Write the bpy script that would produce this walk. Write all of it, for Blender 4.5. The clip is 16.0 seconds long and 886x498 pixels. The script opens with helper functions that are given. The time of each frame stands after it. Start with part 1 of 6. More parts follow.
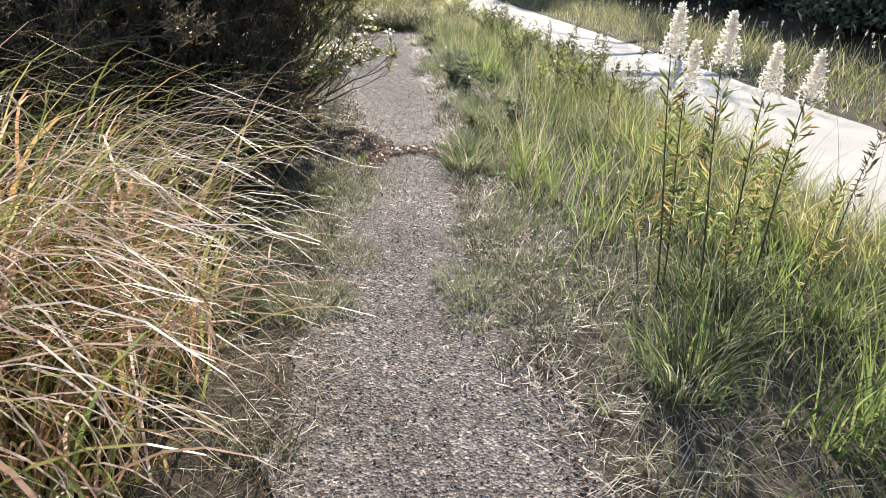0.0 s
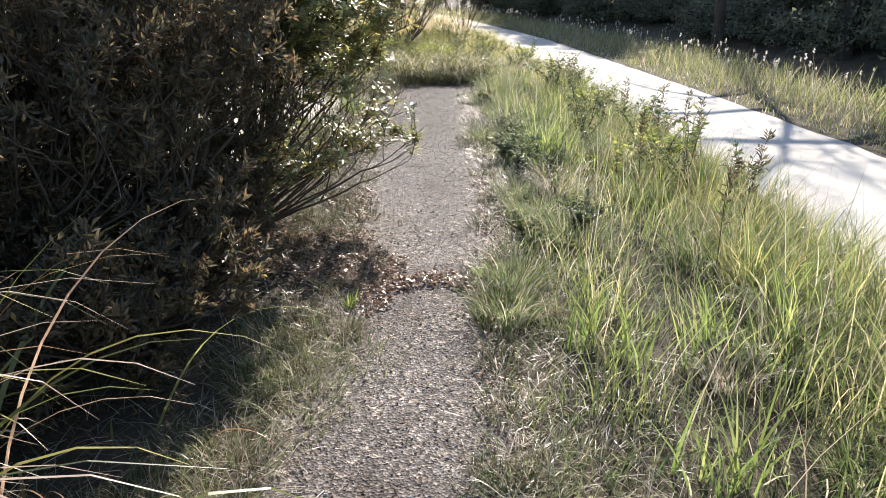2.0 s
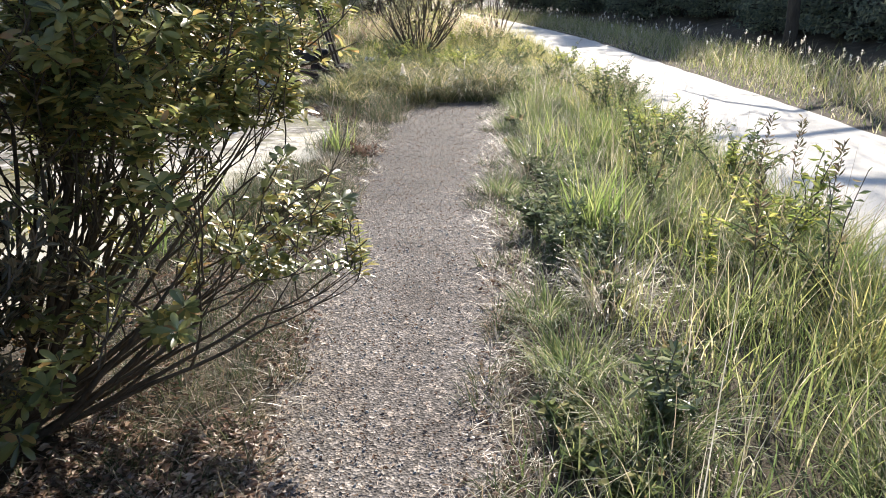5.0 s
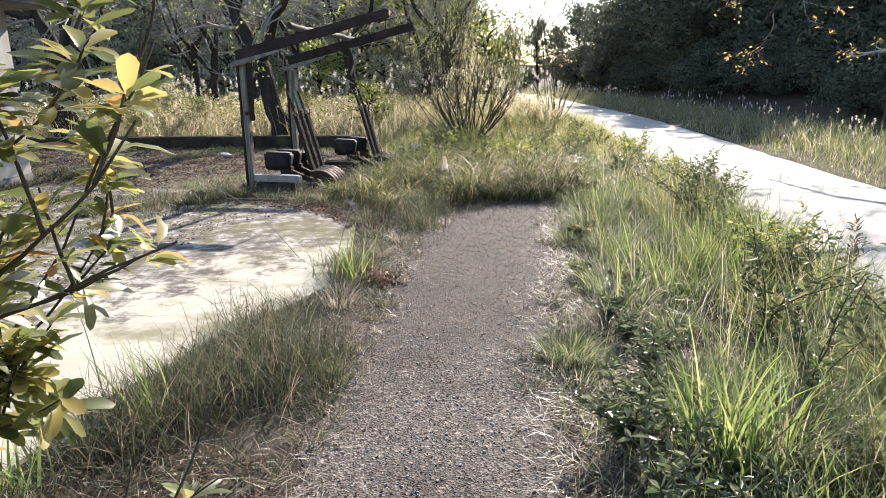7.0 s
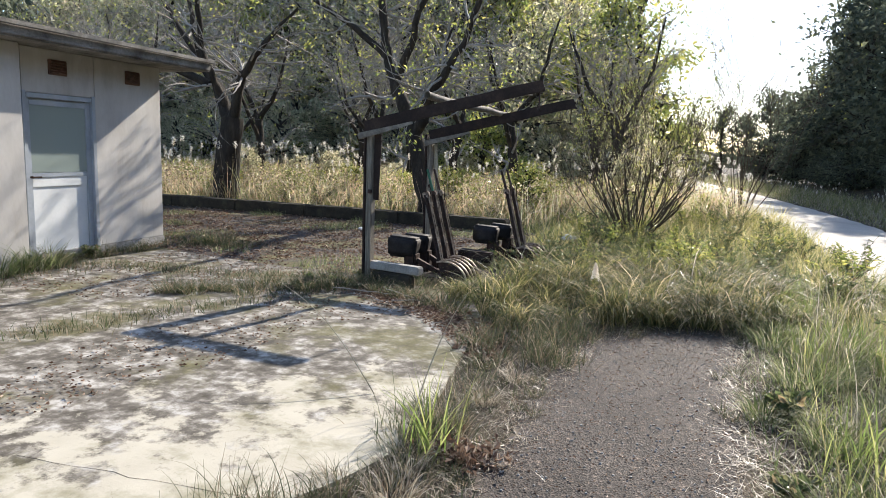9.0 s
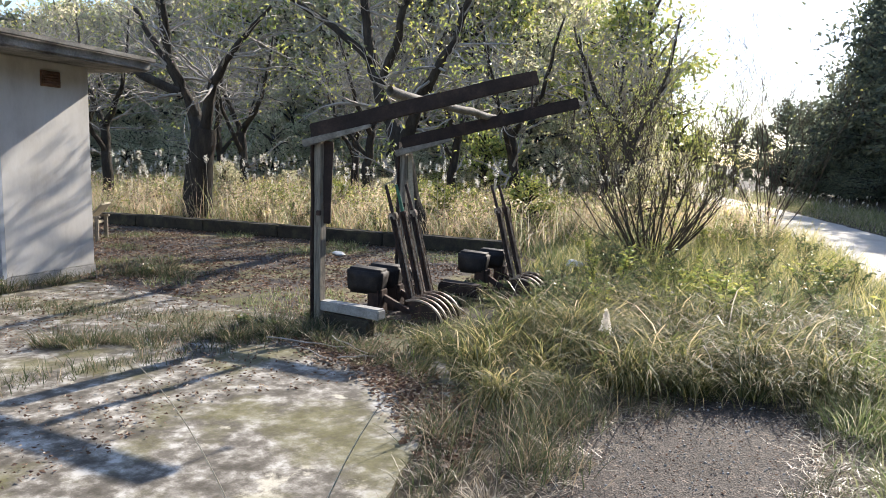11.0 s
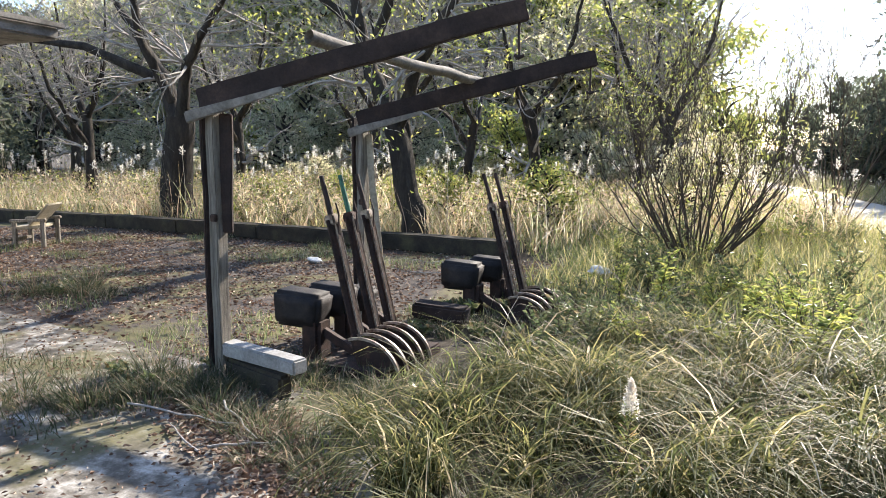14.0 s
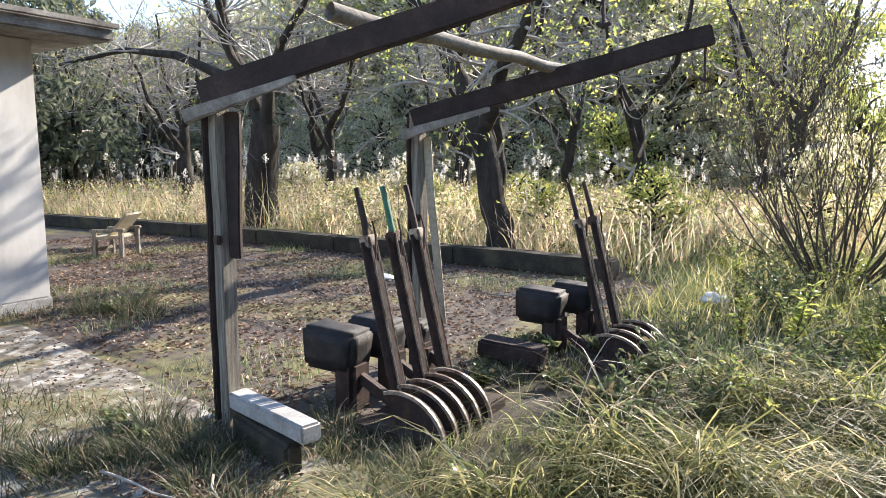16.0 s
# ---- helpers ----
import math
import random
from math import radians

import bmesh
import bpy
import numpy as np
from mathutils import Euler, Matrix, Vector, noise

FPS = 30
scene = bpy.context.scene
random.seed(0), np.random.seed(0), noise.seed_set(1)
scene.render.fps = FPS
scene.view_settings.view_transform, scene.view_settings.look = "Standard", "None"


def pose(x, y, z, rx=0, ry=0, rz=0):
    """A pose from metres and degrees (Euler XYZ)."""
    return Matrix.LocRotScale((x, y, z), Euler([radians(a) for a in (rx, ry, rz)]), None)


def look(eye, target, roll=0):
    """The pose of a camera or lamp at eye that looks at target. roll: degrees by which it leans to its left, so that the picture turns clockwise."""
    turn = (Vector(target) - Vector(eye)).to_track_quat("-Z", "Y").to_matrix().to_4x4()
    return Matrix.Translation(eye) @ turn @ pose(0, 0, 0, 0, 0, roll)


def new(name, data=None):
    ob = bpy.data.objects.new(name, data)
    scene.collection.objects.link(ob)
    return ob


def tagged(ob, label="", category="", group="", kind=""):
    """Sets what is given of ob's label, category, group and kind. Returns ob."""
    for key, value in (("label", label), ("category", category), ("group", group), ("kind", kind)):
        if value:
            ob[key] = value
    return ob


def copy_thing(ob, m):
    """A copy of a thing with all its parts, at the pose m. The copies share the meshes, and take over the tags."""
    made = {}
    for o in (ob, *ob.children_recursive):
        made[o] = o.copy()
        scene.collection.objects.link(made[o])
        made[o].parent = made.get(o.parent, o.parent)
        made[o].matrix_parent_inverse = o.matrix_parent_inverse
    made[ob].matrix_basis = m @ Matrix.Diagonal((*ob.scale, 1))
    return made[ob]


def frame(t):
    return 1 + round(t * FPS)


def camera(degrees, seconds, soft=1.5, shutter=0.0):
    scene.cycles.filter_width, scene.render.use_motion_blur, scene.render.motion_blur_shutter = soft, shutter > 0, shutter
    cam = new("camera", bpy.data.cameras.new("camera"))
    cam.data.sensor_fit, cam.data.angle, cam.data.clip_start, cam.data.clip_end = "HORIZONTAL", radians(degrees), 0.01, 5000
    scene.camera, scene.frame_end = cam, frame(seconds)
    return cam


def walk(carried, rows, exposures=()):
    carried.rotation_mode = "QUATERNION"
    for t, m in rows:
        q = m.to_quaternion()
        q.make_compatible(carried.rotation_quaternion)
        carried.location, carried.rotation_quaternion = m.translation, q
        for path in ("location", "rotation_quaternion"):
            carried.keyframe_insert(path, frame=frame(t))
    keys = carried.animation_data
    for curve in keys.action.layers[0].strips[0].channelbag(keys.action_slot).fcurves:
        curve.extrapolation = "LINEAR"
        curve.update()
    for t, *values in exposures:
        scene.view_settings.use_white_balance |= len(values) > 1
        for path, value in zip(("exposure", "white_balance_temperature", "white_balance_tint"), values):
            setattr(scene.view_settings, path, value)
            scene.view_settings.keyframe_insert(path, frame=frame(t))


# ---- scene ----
cam = camera(65.7, 16.0, soft=0.9)
METRES, EYE, TILT, LEAN, TURN = 12.3, 1.5, 0.0, 0.0, 0.0
ROWS = [
    (0.0, 0.0, 0.0, 0.0, 1.02, -23.65, -2.33),
    (0.5, 0.0038, 0.0351, 0.003, 2.02, -23.3, -2.84),
    (1.0, 0.0056, 0.0726, 0.0014, -0.8, -21.22, -3.96),
    (1.5, 0.0107, 0.1114, 0.0017, -0.93, -21.06, -3.23),
    (2.0, 0.0125, 0.1509, 0.0025, 6.64, -20.71, -1.54),
    (2.5, 0.0151, 0.1864, 0.0017, 4.51, -20.3, -2.68),
    (3.0, 0.0184, 0.2221, 0.0014, 8.71, -20.52, -1.35),
    (5.5, 0.0143, 0.3605, 0.0004, 10.18, -20.69, 0.61),
    (6.0, 0.0147, 0.3955, 0.0008, 11.82, -19.78, 0.85),
    (6.5, 0.0047, 0.4326, -0.0017, 13.15, -15.45, 0.77),
    (7.0, -0.0023, 0.4689, 0.002, 14.35, -14.53, 1.17),
    (7.5, -0.0037, 0.5072, 0.0036, 21.27, -12.1, 0.75),
    (8.0, -0.0125, 0.5375, 0.0015, 24.71, -11.1, -0.46),
    (8.5, -0.0214, 0.5694, 0.0033, 26.57, -10.14, -1.59),
    (9.0, -0.0257, 0.6054, 0.005, 28.57, -8.41, -1.91),
    (9.5, -0.0363, 0.6377, 0.0023, 29.17, -7.54, -1.98),
    (12.0, -0.0798, 0.7949, 0.0013, 30.19, -6.82, -0.45),
    (12.5, -0.089, 0.8186, -0.0007, 31.38, -6.94, -0.19),
    (13.0, -0.0932, 0.8441, -0.0019, 28.41, -6.75, -0.31),
    (13.5, -0.0943, 0.8724, -0.0005, 30.52, -6.58, -0.48),
    (14.0, -0.1031, 0.8952, -0.0036, 32.27, -8.01, -0.35),
    (14.5, -0.1125, 0.9182, -0.0028, 33.65, -7.77, 0.4),
    (15.0, -0.1145, 0.9419, -0.0019, 39.31, -7.54, 0.18),
    (15.5, -0.1223, 0.9582, -0.0049, 42.2, -7.46, -0.11),
    (16.0, -0.132, 0.9742, -0.0042, 40.97, -7.49, 0.13),
]
walk(cam, [(t, pose(0, 0, EYE, TILT, LEAN, TURN) @ pose(METRES * x, METRES * y, METRES * z, 90 + pitch, roll, yaw)) for t, x, y, z, yaw, pitch, roll in ROWS],
     exposures=[(0.0, 0.86, 6500, 13), (2.5, 1.1, 6500, 14), (6.5, 1.08, 6500, 13), (9.0, 0.86, 6500, 13), (9.5, 0.84, 6500, 13), (12.5, 1.28, 6500, 14), (14.0, 1.36, 6500, 14), (16.0, 1.62, 6500, 14)])

# ---- world and sun ----
SUN_AZ, SUN_EL = 6.0, 32.0          # degrees clockwise from +y, and above the horizon
world = bpy.data.worlds.new("world")
scene.world = world
world.use_nodes = True
wn = world.node_tree.nodes
sky = wn.new("ShaderNodeTexSky")
sky.sky_type = "NISHITA"
sky.sun_disc = False
sky.sun_elevation, sky.sun_rotation = radians(SUN_EL), radians(SUN_AZ)
sky.air_density, sky.dust_density = 0.9, 0.4
world.node_tree.links.new(sky.outputs[0], wn["Background"].inputs[0])
wn["Background"].inputs[1].default_value = 0.15
sun_data = bpy.data.lights.new("sun", "SUN")
sun_data.energy, sun_data.angle, sun_data.color = 5.0, radians(0.6), (1.0, 0.93, 0.80)
sun = new("sun", sun_data)
sa, se = radians(SUN_AZ), radians(SUN_EL)
sun_way = Vector((math.sin(sa) * math.cos(se), math.cos(sa) * math.cos(se), math.sin(se)))
sun.matrix_world = look(sun_way * 60, (0, 0, 0))

# ---- materials ----
def node_material(name):
    m = bpy.data.materials.new(name)
    m.use_nodes = True
    nt = m.node_tree
    return m, nt, nt.nodes["Principled BSDF"], nt.nodes["Material Output"]


def ramp_node(nt, stops):
    r = nt.nodes.new("ShaderNodeValToRGB")
    e = r.color_ramp.elements
    while len(e) < len(stops):
        e.new(0.5)
    for el, (p, c) in zip(e, stops):
        el.position, el.color = p, (*c, 1)
    return r


def noise_node(nt, scale, detail=4, rough=0.6, coord="Object"):
    tc = nt.nodes.new("ShaderNodeTexCoord")
    n = nt.nodes.new("ShaderNodeTexNoise")
    n.inputs["Scale"].default_value, n.inputs["Detail"].default_value, n.inputs["Roughness"].default_value = scale, detail, rough
    nt.links.new(tc.outputs[coord], n.inputs["Vector"])
    return n


def mix_colour(nt, fac, a, b, mode="MIX"):
    m = nt.nodes.new("ShaderNodeMix")
    m.data_type, m.blend_type = "RGBA", mode
    for src, sock in ((fac, m.inputs["Factor"]), (a, m.inputs[6]), (b, m.inputs[7])):
        if isinstance(src, (int, float)):
            sock.default_value = src
        elif isinstance(src, tuple):
            sock.default_value = (*src, 1)
        else:
            nt.links.new(src, sock)
    return m.outputs[2]


def bump(nt, bsdf, height, strength, distance):
    b = nt.nodes.new("ShaderNodeBump")
    b.inputs["Strength"].default_value, b.inputs["Distance"].default_value = strength, distance
    nt.links.new(height, b.inputs["Height"])
    nt.links.new(b.outputs[0], bsdf.inputs["Normal"])


def leafy(name, stops, translucent=0.45, rough=0.38, gloss=0.6):
    """Thin plant matter: one colour per blade or leaf, light shines through it."""
    m, nt, p, out = node_material(name)
    g = nt.nodes.new("ShaderNodeNewGeometry")
    r = ramp_node(nt, stops)
    nt.links.new(g.outputs["Random Per Island"], r.inputs[0])
    n = noise_node(nt, 9.0, 3)
    grey = nt.nodes.new("ShaderNodeHueSaturation")
    grey.inputs["Saturation"].default_value = 0.9
    nt.links.new(mix_colour(nt, 0.35, r.outputs[0], n.outputs["Fac"], "OVERLAY"), grey.inputs["Color"])
    col = grey.outputs[0]
    nt.links.new(col, p.inputs["Base Color"])
    p.inputs["Roughness"].default_value = rough
    p.inputs["Specular IOR Level"].default_value = gloss
    tr = nt.nodes.new("ShaderNodeBsdfTranslucent")
    hs = nt.nodes.new("ShaderNodeHueSaturation")
    hs.inputs["Value"].default_value = 1.5
    nt.links.new(col, hs.inputs["Color"])
    nt.links.new(hs.outputs[0], tr.inputs[0])
    mx = nt.nodes.new("ShaderNodeMixShader")
    mx.inputs[0].default_value = translucent
    nt.links.new(p.outputs[0], mx.inputs[1])
    nt.links.new(tr.outputs[0], mx.inputs[2])
    nt.links.new(mx.outputs[0], out.inputs[0])
    return m


def rough_solid(name, stops, scale=6.0, fine=60.0, rough=0.9, bump_d=0.01, strength=0.6, stretch=None, metal=0.0, grain=0.7):
    """Opaque weathered surface with stains and grain at two scales."""
    m, nt, p, out = node_material(name)
    a, b = noise_node(nt, scale, 6, 0.65), noise_node(nt, fine, 4, 0.7)
    if stretch:
        for n in (a, b):
            mp = nt.nodes.new("ShaderNodeMapping")
            mp.inputs["Scale"].default_value = stretch
            src = n.inputs["Vector"].links[0].from_socket
            nt.links.new(src, mp.inputs[0])
            nt.links.new(mp.outputs[0], n.inputs["Vector"])
    r = ramp_node(nt, stops)
    nt.links.new(a.outputs[0], r.inputs[0])
    g = ramp_node(nt, [(0.3, (0.45, 0.45, 0.45)), (0.7, (1, 1, 1))])
    nt.links.new(b.outputs[0], g.inputs[0])
    nt.links.new(mix_colour(nt, grain, r.outputs[0], g.outputs[0], "MULTIPLY"), p.inputs["Base Color"])
    p.inputs["Roughness"].default_value, p.inputs["Metallic"].default_value = rough, metal
    bump(nt, p, b.outputs[0], strength, bump_d)
    return m


def gravel_material():
    m, nt, p, out = node_material("fine gravel path")
    tc = nt.nodes.new("ShaderNodeTexCoord")
    v = nt.nodes.new("ShaderNodeTexVoronoi")
    v.inputs["Scale"].default_value = 95
    nt.links.new(tc.outputs["Object"], v.inputs["Vector"])
    g = ramp_node(nt, [(0.0, (0.035, 0.03, 0.027)), (0.35, (0.105, 0.095, 0.087)), (0.7, (0.175, 0.16, 0.147)), (1.0, (0.36, 0.33, 0.305))])
    sep = nt.nodes.new("ShaderNodeSeparateColor")
    nt.links.new(v.outputs["Color"], sep.inputs[0])
    nt.links.new(sep.outputs[0], g.inputs[0])
    big = noise_node(nt, 1.6, 5, 0.65)
    st = ramp_node(nt, [(0.32, (0.42, 0.36, 0.33)), (0.5, (0.85, 0.80, 0.78)), (0.68, (1.0, 0.97, 0.95))])
    nt.links.new(big.outputs[0], st.inputs[0])
    # a darker, browner tone takes over beyond the middle of the path
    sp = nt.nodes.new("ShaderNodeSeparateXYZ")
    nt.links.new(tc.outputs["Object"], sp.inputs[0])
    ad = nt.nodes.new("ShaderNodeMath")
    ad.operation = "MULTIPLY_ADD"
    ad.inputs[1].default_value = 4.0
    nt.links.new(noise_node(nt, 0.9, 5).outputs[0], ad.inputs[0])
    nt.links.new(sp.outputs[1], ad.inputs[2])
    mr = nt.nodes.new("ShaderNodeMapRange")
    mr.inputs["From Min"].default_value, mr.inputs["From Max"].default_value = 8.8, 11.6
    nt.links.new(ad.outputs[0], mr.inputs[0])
    v2 = nt.nodes.new("ShaderNodeTexVoronoi")
    v2.inputs["Scale"].default_value = 42
    nt.links.new(tc.outputs["Object"], v2.inputs["Vector"])
    s2 = nt.nodes.new("ShaderNodeSeparateColor")
    nt.links.new(v2.outputs["Color"], s2.inputs[0])
    fl = ramp_node(nt, [(0.0, (0.35, 0.33, 0.31)), (0.12, (0.9, 0.9, 0.9)), (0.82, (1.0, 1.0, 1.0)), (0.95, (1.9, 1.85, 1.75))])
    nt.links.new(s2.outputs[1], fl.inputs[0])
    fleck = mix_colour(nt, 1.0, g.outputs[0], fl.outputs[0], "MULTIPLY")
    fresh = mix_colour(nt, 1.0, fleck, st.outputs[0], "MULTIPLY")
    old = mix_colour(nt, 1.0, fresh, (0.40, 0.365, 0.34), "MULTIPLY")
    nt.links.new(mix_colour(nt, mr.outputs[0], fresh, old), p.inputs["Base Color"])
    p.inputs["Roughness"].default_value = 0.85
    bump(nt, p, v.outputs["Distance"], 0.9, 0.006)
    return m


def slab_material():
    """Pale concrete; dirt and moss in broad patches towards the trees, their dappled shade painted in."""
    m, nt, p, out = node_material("stained concrete with painted dapple")
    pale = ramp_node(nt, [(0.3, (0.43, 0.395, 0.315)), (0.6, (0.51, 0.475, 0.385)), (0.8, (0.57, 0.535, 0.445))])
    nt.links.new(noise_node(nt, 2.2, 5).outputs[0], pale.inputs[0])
    # dirt tones, with the dappled shade of the trees coloured in
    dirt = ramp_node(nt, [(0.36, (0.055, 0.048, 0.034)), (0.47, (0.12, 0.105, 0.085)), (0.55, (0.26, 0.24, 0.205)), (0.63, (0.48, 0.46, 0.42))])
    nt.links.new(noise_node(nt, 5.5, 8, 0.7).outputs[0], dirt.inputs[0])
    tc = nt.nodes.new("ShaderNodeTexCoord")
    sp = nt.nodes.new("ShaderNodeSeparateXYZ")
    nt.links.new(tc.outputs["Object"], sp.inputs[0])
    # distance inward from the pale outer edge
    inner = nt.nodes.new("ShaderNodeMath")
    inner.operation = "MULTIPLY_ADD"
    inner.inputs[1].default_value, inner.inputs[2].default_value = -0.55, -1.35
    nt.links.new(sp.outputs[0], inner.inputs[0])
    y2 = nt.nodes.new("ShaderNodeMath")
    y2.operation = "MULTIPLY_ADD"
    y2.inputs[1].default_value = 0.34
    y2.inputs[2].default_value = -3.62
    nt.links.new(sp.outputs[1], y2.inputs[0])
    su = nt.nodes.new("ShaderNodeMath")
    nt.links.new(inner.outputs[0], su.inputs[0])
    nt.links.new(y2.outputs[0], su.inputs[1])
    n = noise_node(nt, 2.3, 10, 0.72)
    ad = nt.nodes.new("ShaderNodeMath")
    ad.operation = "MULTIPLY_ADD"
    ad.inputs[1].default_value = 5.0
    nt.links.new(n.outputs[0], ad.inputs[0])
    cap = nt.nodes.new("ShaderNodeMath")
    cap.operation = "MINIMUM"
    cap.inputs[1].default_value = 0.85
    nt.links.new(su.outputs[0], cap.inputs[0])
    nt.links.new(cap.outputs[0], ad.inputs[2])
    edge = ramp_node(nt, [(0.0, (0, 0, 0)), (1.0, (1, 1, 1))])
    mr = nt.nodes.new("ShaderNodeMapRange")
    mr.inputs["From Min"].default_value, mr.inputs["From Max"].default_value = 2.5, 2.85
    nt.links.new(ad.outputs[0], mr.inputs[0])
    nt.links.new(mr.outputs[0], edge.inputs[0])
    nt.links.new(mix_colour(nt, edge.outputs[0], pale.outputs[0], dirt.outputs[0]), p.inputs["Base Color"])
    p.inputs["Roughness"].default_value = 0.85
    bump(nt, p, noise_node(nt, 45, 5, 0.7).outputs[0], 0.35, 0.006)
    return m


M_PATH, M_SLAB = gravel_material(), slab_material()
M_SOIL = rough_solid("leaf-strewn soil", [(0.25, (0.035, 0.028, 0.018)), (0.5, (0.08, 0.062, 0.04)), (0.75, (0.16, 0.125, 0.085))], 3.0, 55, 0.95, 0.02, 0.8)
M_COURT = rough_solid("dirty old asphalt court", [(0.25, (0.042, 0.033, 0.029)), (0.5, (0.088, 0.070, 0.058)), (0.75, (0.17, 0.135, 0.11))], 2.5, 70, 0.9, 0.01, 0.6)


def add_moss(m, colour, scale, lo, hi, most):
    """Patches of moss with ragged rims over a finished surface."""
    nt = m.node_tree
    base = nt.nodes["Principled BSDF"].inputs["Base Color"]
    under = base.links[0].from_socket
    f = ramp_node(nt, [(lo, (0, 0, 0)), (hi, (most, most, most))])
    nt.links.new(noise_node(nt, scale, 9, 0.66).outputs[0], f.inputs[0])
    tint = mix_colour(nt, 0.6, colour, noise_node(nt, 45.0, 3).outputs[0], "OVERLAY")
    nt.links.new(mix_colour(nt, f.outputs[0], under, tint), base)


add_moss(M_SLAB, (0.12, 0.11, 0.035), 0.95, 0.50, 0.60, 0.7)
add_moss(M_COURT, (0.17, 0.155, 0.05), 0.8, 0.50, 0.58, 0.6)
M_ROAD = rough_solid("pale dusty road", [(0.25, (0.45, 0.425, 0.37)), (0.5, (0.57, 0.54, 0.485)), (0.75, (0.64, 0.61, 0.55))], 0.8, 90, 0.85, 0.006, 0.4)
M_KERB = rough_solid("mossy dark concrete", [(0.3, (0.022, 0.02, 0.013)), (0.5, (0.052, 0.043, 0.03)), (0.7, (0.10, 0.092, 0.05))], 4, 50, 0.95, 0.01, 0.7)
M_BARK = rough_solid("dark furrowed bark", [(0.3, (0.02, 0.016, 0.012)), (0.5, (0.045, 0.036, 0.027)), (0.75, (0.095, 0.078, 0.06))], 8, 45, 0.95, 0.03, 0.9, (1, 1, 0.25))
M_TWIG = rough_solid("grey twig bark", [(0.3, (0.26, 0.235, 0.20)), (0.6, (0.48, 0.445, 0.40))], 6, 40, 0.8, 0.005, 0.4)
M_STRAW = rough_solid("dry straw stalk", [(0.3, (0.40, 0.33, 0.22)), (0.6, (0.62, 0.54, 0.40))], 10, 60, 0.7, 0.002, 0.3)
M_STEM = rough_solid("brown shrub stem", [(0.3, (0.06, 0.045, 0.03)), (0.6, (0.13, 0.10, 0.07))], 10, 60, 0.85, 0.004, 0.4)
M_WALL = rough_solid("weathered white plaster", [(0.25, (0.36, 0.33, 0.30)), (0.45, (0.54, 0.52, 0.49)), (0.75, (0.68, 0.665, 0.64))], 1.6, 30, 0.9, 0.003, 0.2, (1, 1, 0.4), 0.0, 0.12)
M_ROOF = rough_solid("grimy concrete roof slab", [(0.3, (0.10, 0.09, 0.08)), (0.5, (0.27, 0.25, 0.22)), (0.75, (0.45, 0.42, 0.38))], 3.5, 40, 0.95, 0.01, 0.5)
M_OLDWOOD = rough_solid("split grey weathered wood", [(0.3, (0.10, 0.085, 0.065)), (0.5, (0.30, 0.265, 0.215)), (0.7, (0.47, 0.43, 0.36))], 9, 70, 0.85, 0.01, 0.9, (6, 6, 0.35))
M_GREYWOOD = rough_solid("grey weathered timber", [(0.3, (0.12, 0.105, 0.085)), (0.5, (0.27, 0.24, 0.20)), (0.7, (0.42, 0.385, 0.33))], 6, 55, 0.85, 0.008, 0.7)
M_DARKWOOD = rough_solid("dark rotting timber", [(0.3, (0.02, 0.013, 0.011)), (0.5, (0.045, 0.028, 0.022)), (0.75, (0.10, 0.062, 0.048))], 5, 60, 0.9, 0.01, 0.8)
M_RUST = rough_solid("dark rusty iron", [(0.3, (0.022, 0.014, 0.012)), (0.5, (0.052, 0.030, 0.023)), (0.75, (0.12, 0.060, 0.042))], 12, 90, 0.75, 0.005, 0.8, None, 0.15)
M_CAST = rough_solid("blackened cast iron", [(0.3, (0.014, 0.013, 0.014)), (0.5, (0.028, 0.025, 0.026)), (0.75, (0.06, 0.048, 0.044))], 9, 80, 0.7, 0.005, 0.7, None, 0.2)
M_EDGE = rough_solid("worn bright iron edge", [(0.36, (0.14, 0.10, 0.08)), (0.5, (0.34, 0.28, 0.23)), (0.62, (0.52, 0.46, 0.40))], 14, 90, 0.45, 0.002, 0.4, None, 0.5)
M_GREEN = rough_solid("chipped green paint", [(0.3, (0.02, 0.09, 0.05)), (0.6, (0.05, 0.22, 0.12))], 14, 90, 0.5, 0.002, 0.4)
M_BLOCK = rough_solid("grey concrete block", [(0.3, (0.28, 0.27, 0.25)), (0.6, (0.46, 0.45, 0.43))], 5, 50, 0.9, 0.005, 0.5)
M_WHITE = rough_solid("white plastic scrap", [(0.3, (0.7, 0.7, 0.68)), (0.6, (0.82, 0.82, 0.8))], 5, 40, 0.6, 0.003, 0.3)
M_CARD = rough_solid("faded tan board", [(0.3, (0.36, 0.31, 0.22)), (0.6, (0.50, 0.44, 0.33))], 5, 40, 0.8, 0.003, 0.3)
M_ALU = rough_solid("dull blue-grey aluminium", [(0.3, (0.36, 0.41, 0.47)), (0.6, (0.48, 0.53, 0.60))], 3, 30, 0.45, 0.001, 0.1, None, 0.3, 0.15)
M_PANEL = rough_solid("white door panel", [(0.3, (0.68, 0.72, 0.74)), (0.6, (0.80, 0.83, 0.84))], 2, 30, 0.5, 0.001, 0.1, None, 0.0, 0.08)
M_RUSTVENT = rough_solid("rusted vent grille", [(0.3, (0.10, 0.05, 0.035)), (0.6, (0.22, 0.12, 0.085))], 12, 60, 0.8, 0.003, 0.5)
M_FROST, _nt, _p, _o = node_material("frosted door glass")
_p.inputs["Base Color"].default_value = (0.30, 0.36, 0.34, 1)
_p.inputs["Roughness"].default_value = 0.28
_p.inputs["Specular IOR Level"].default_value = 0.7

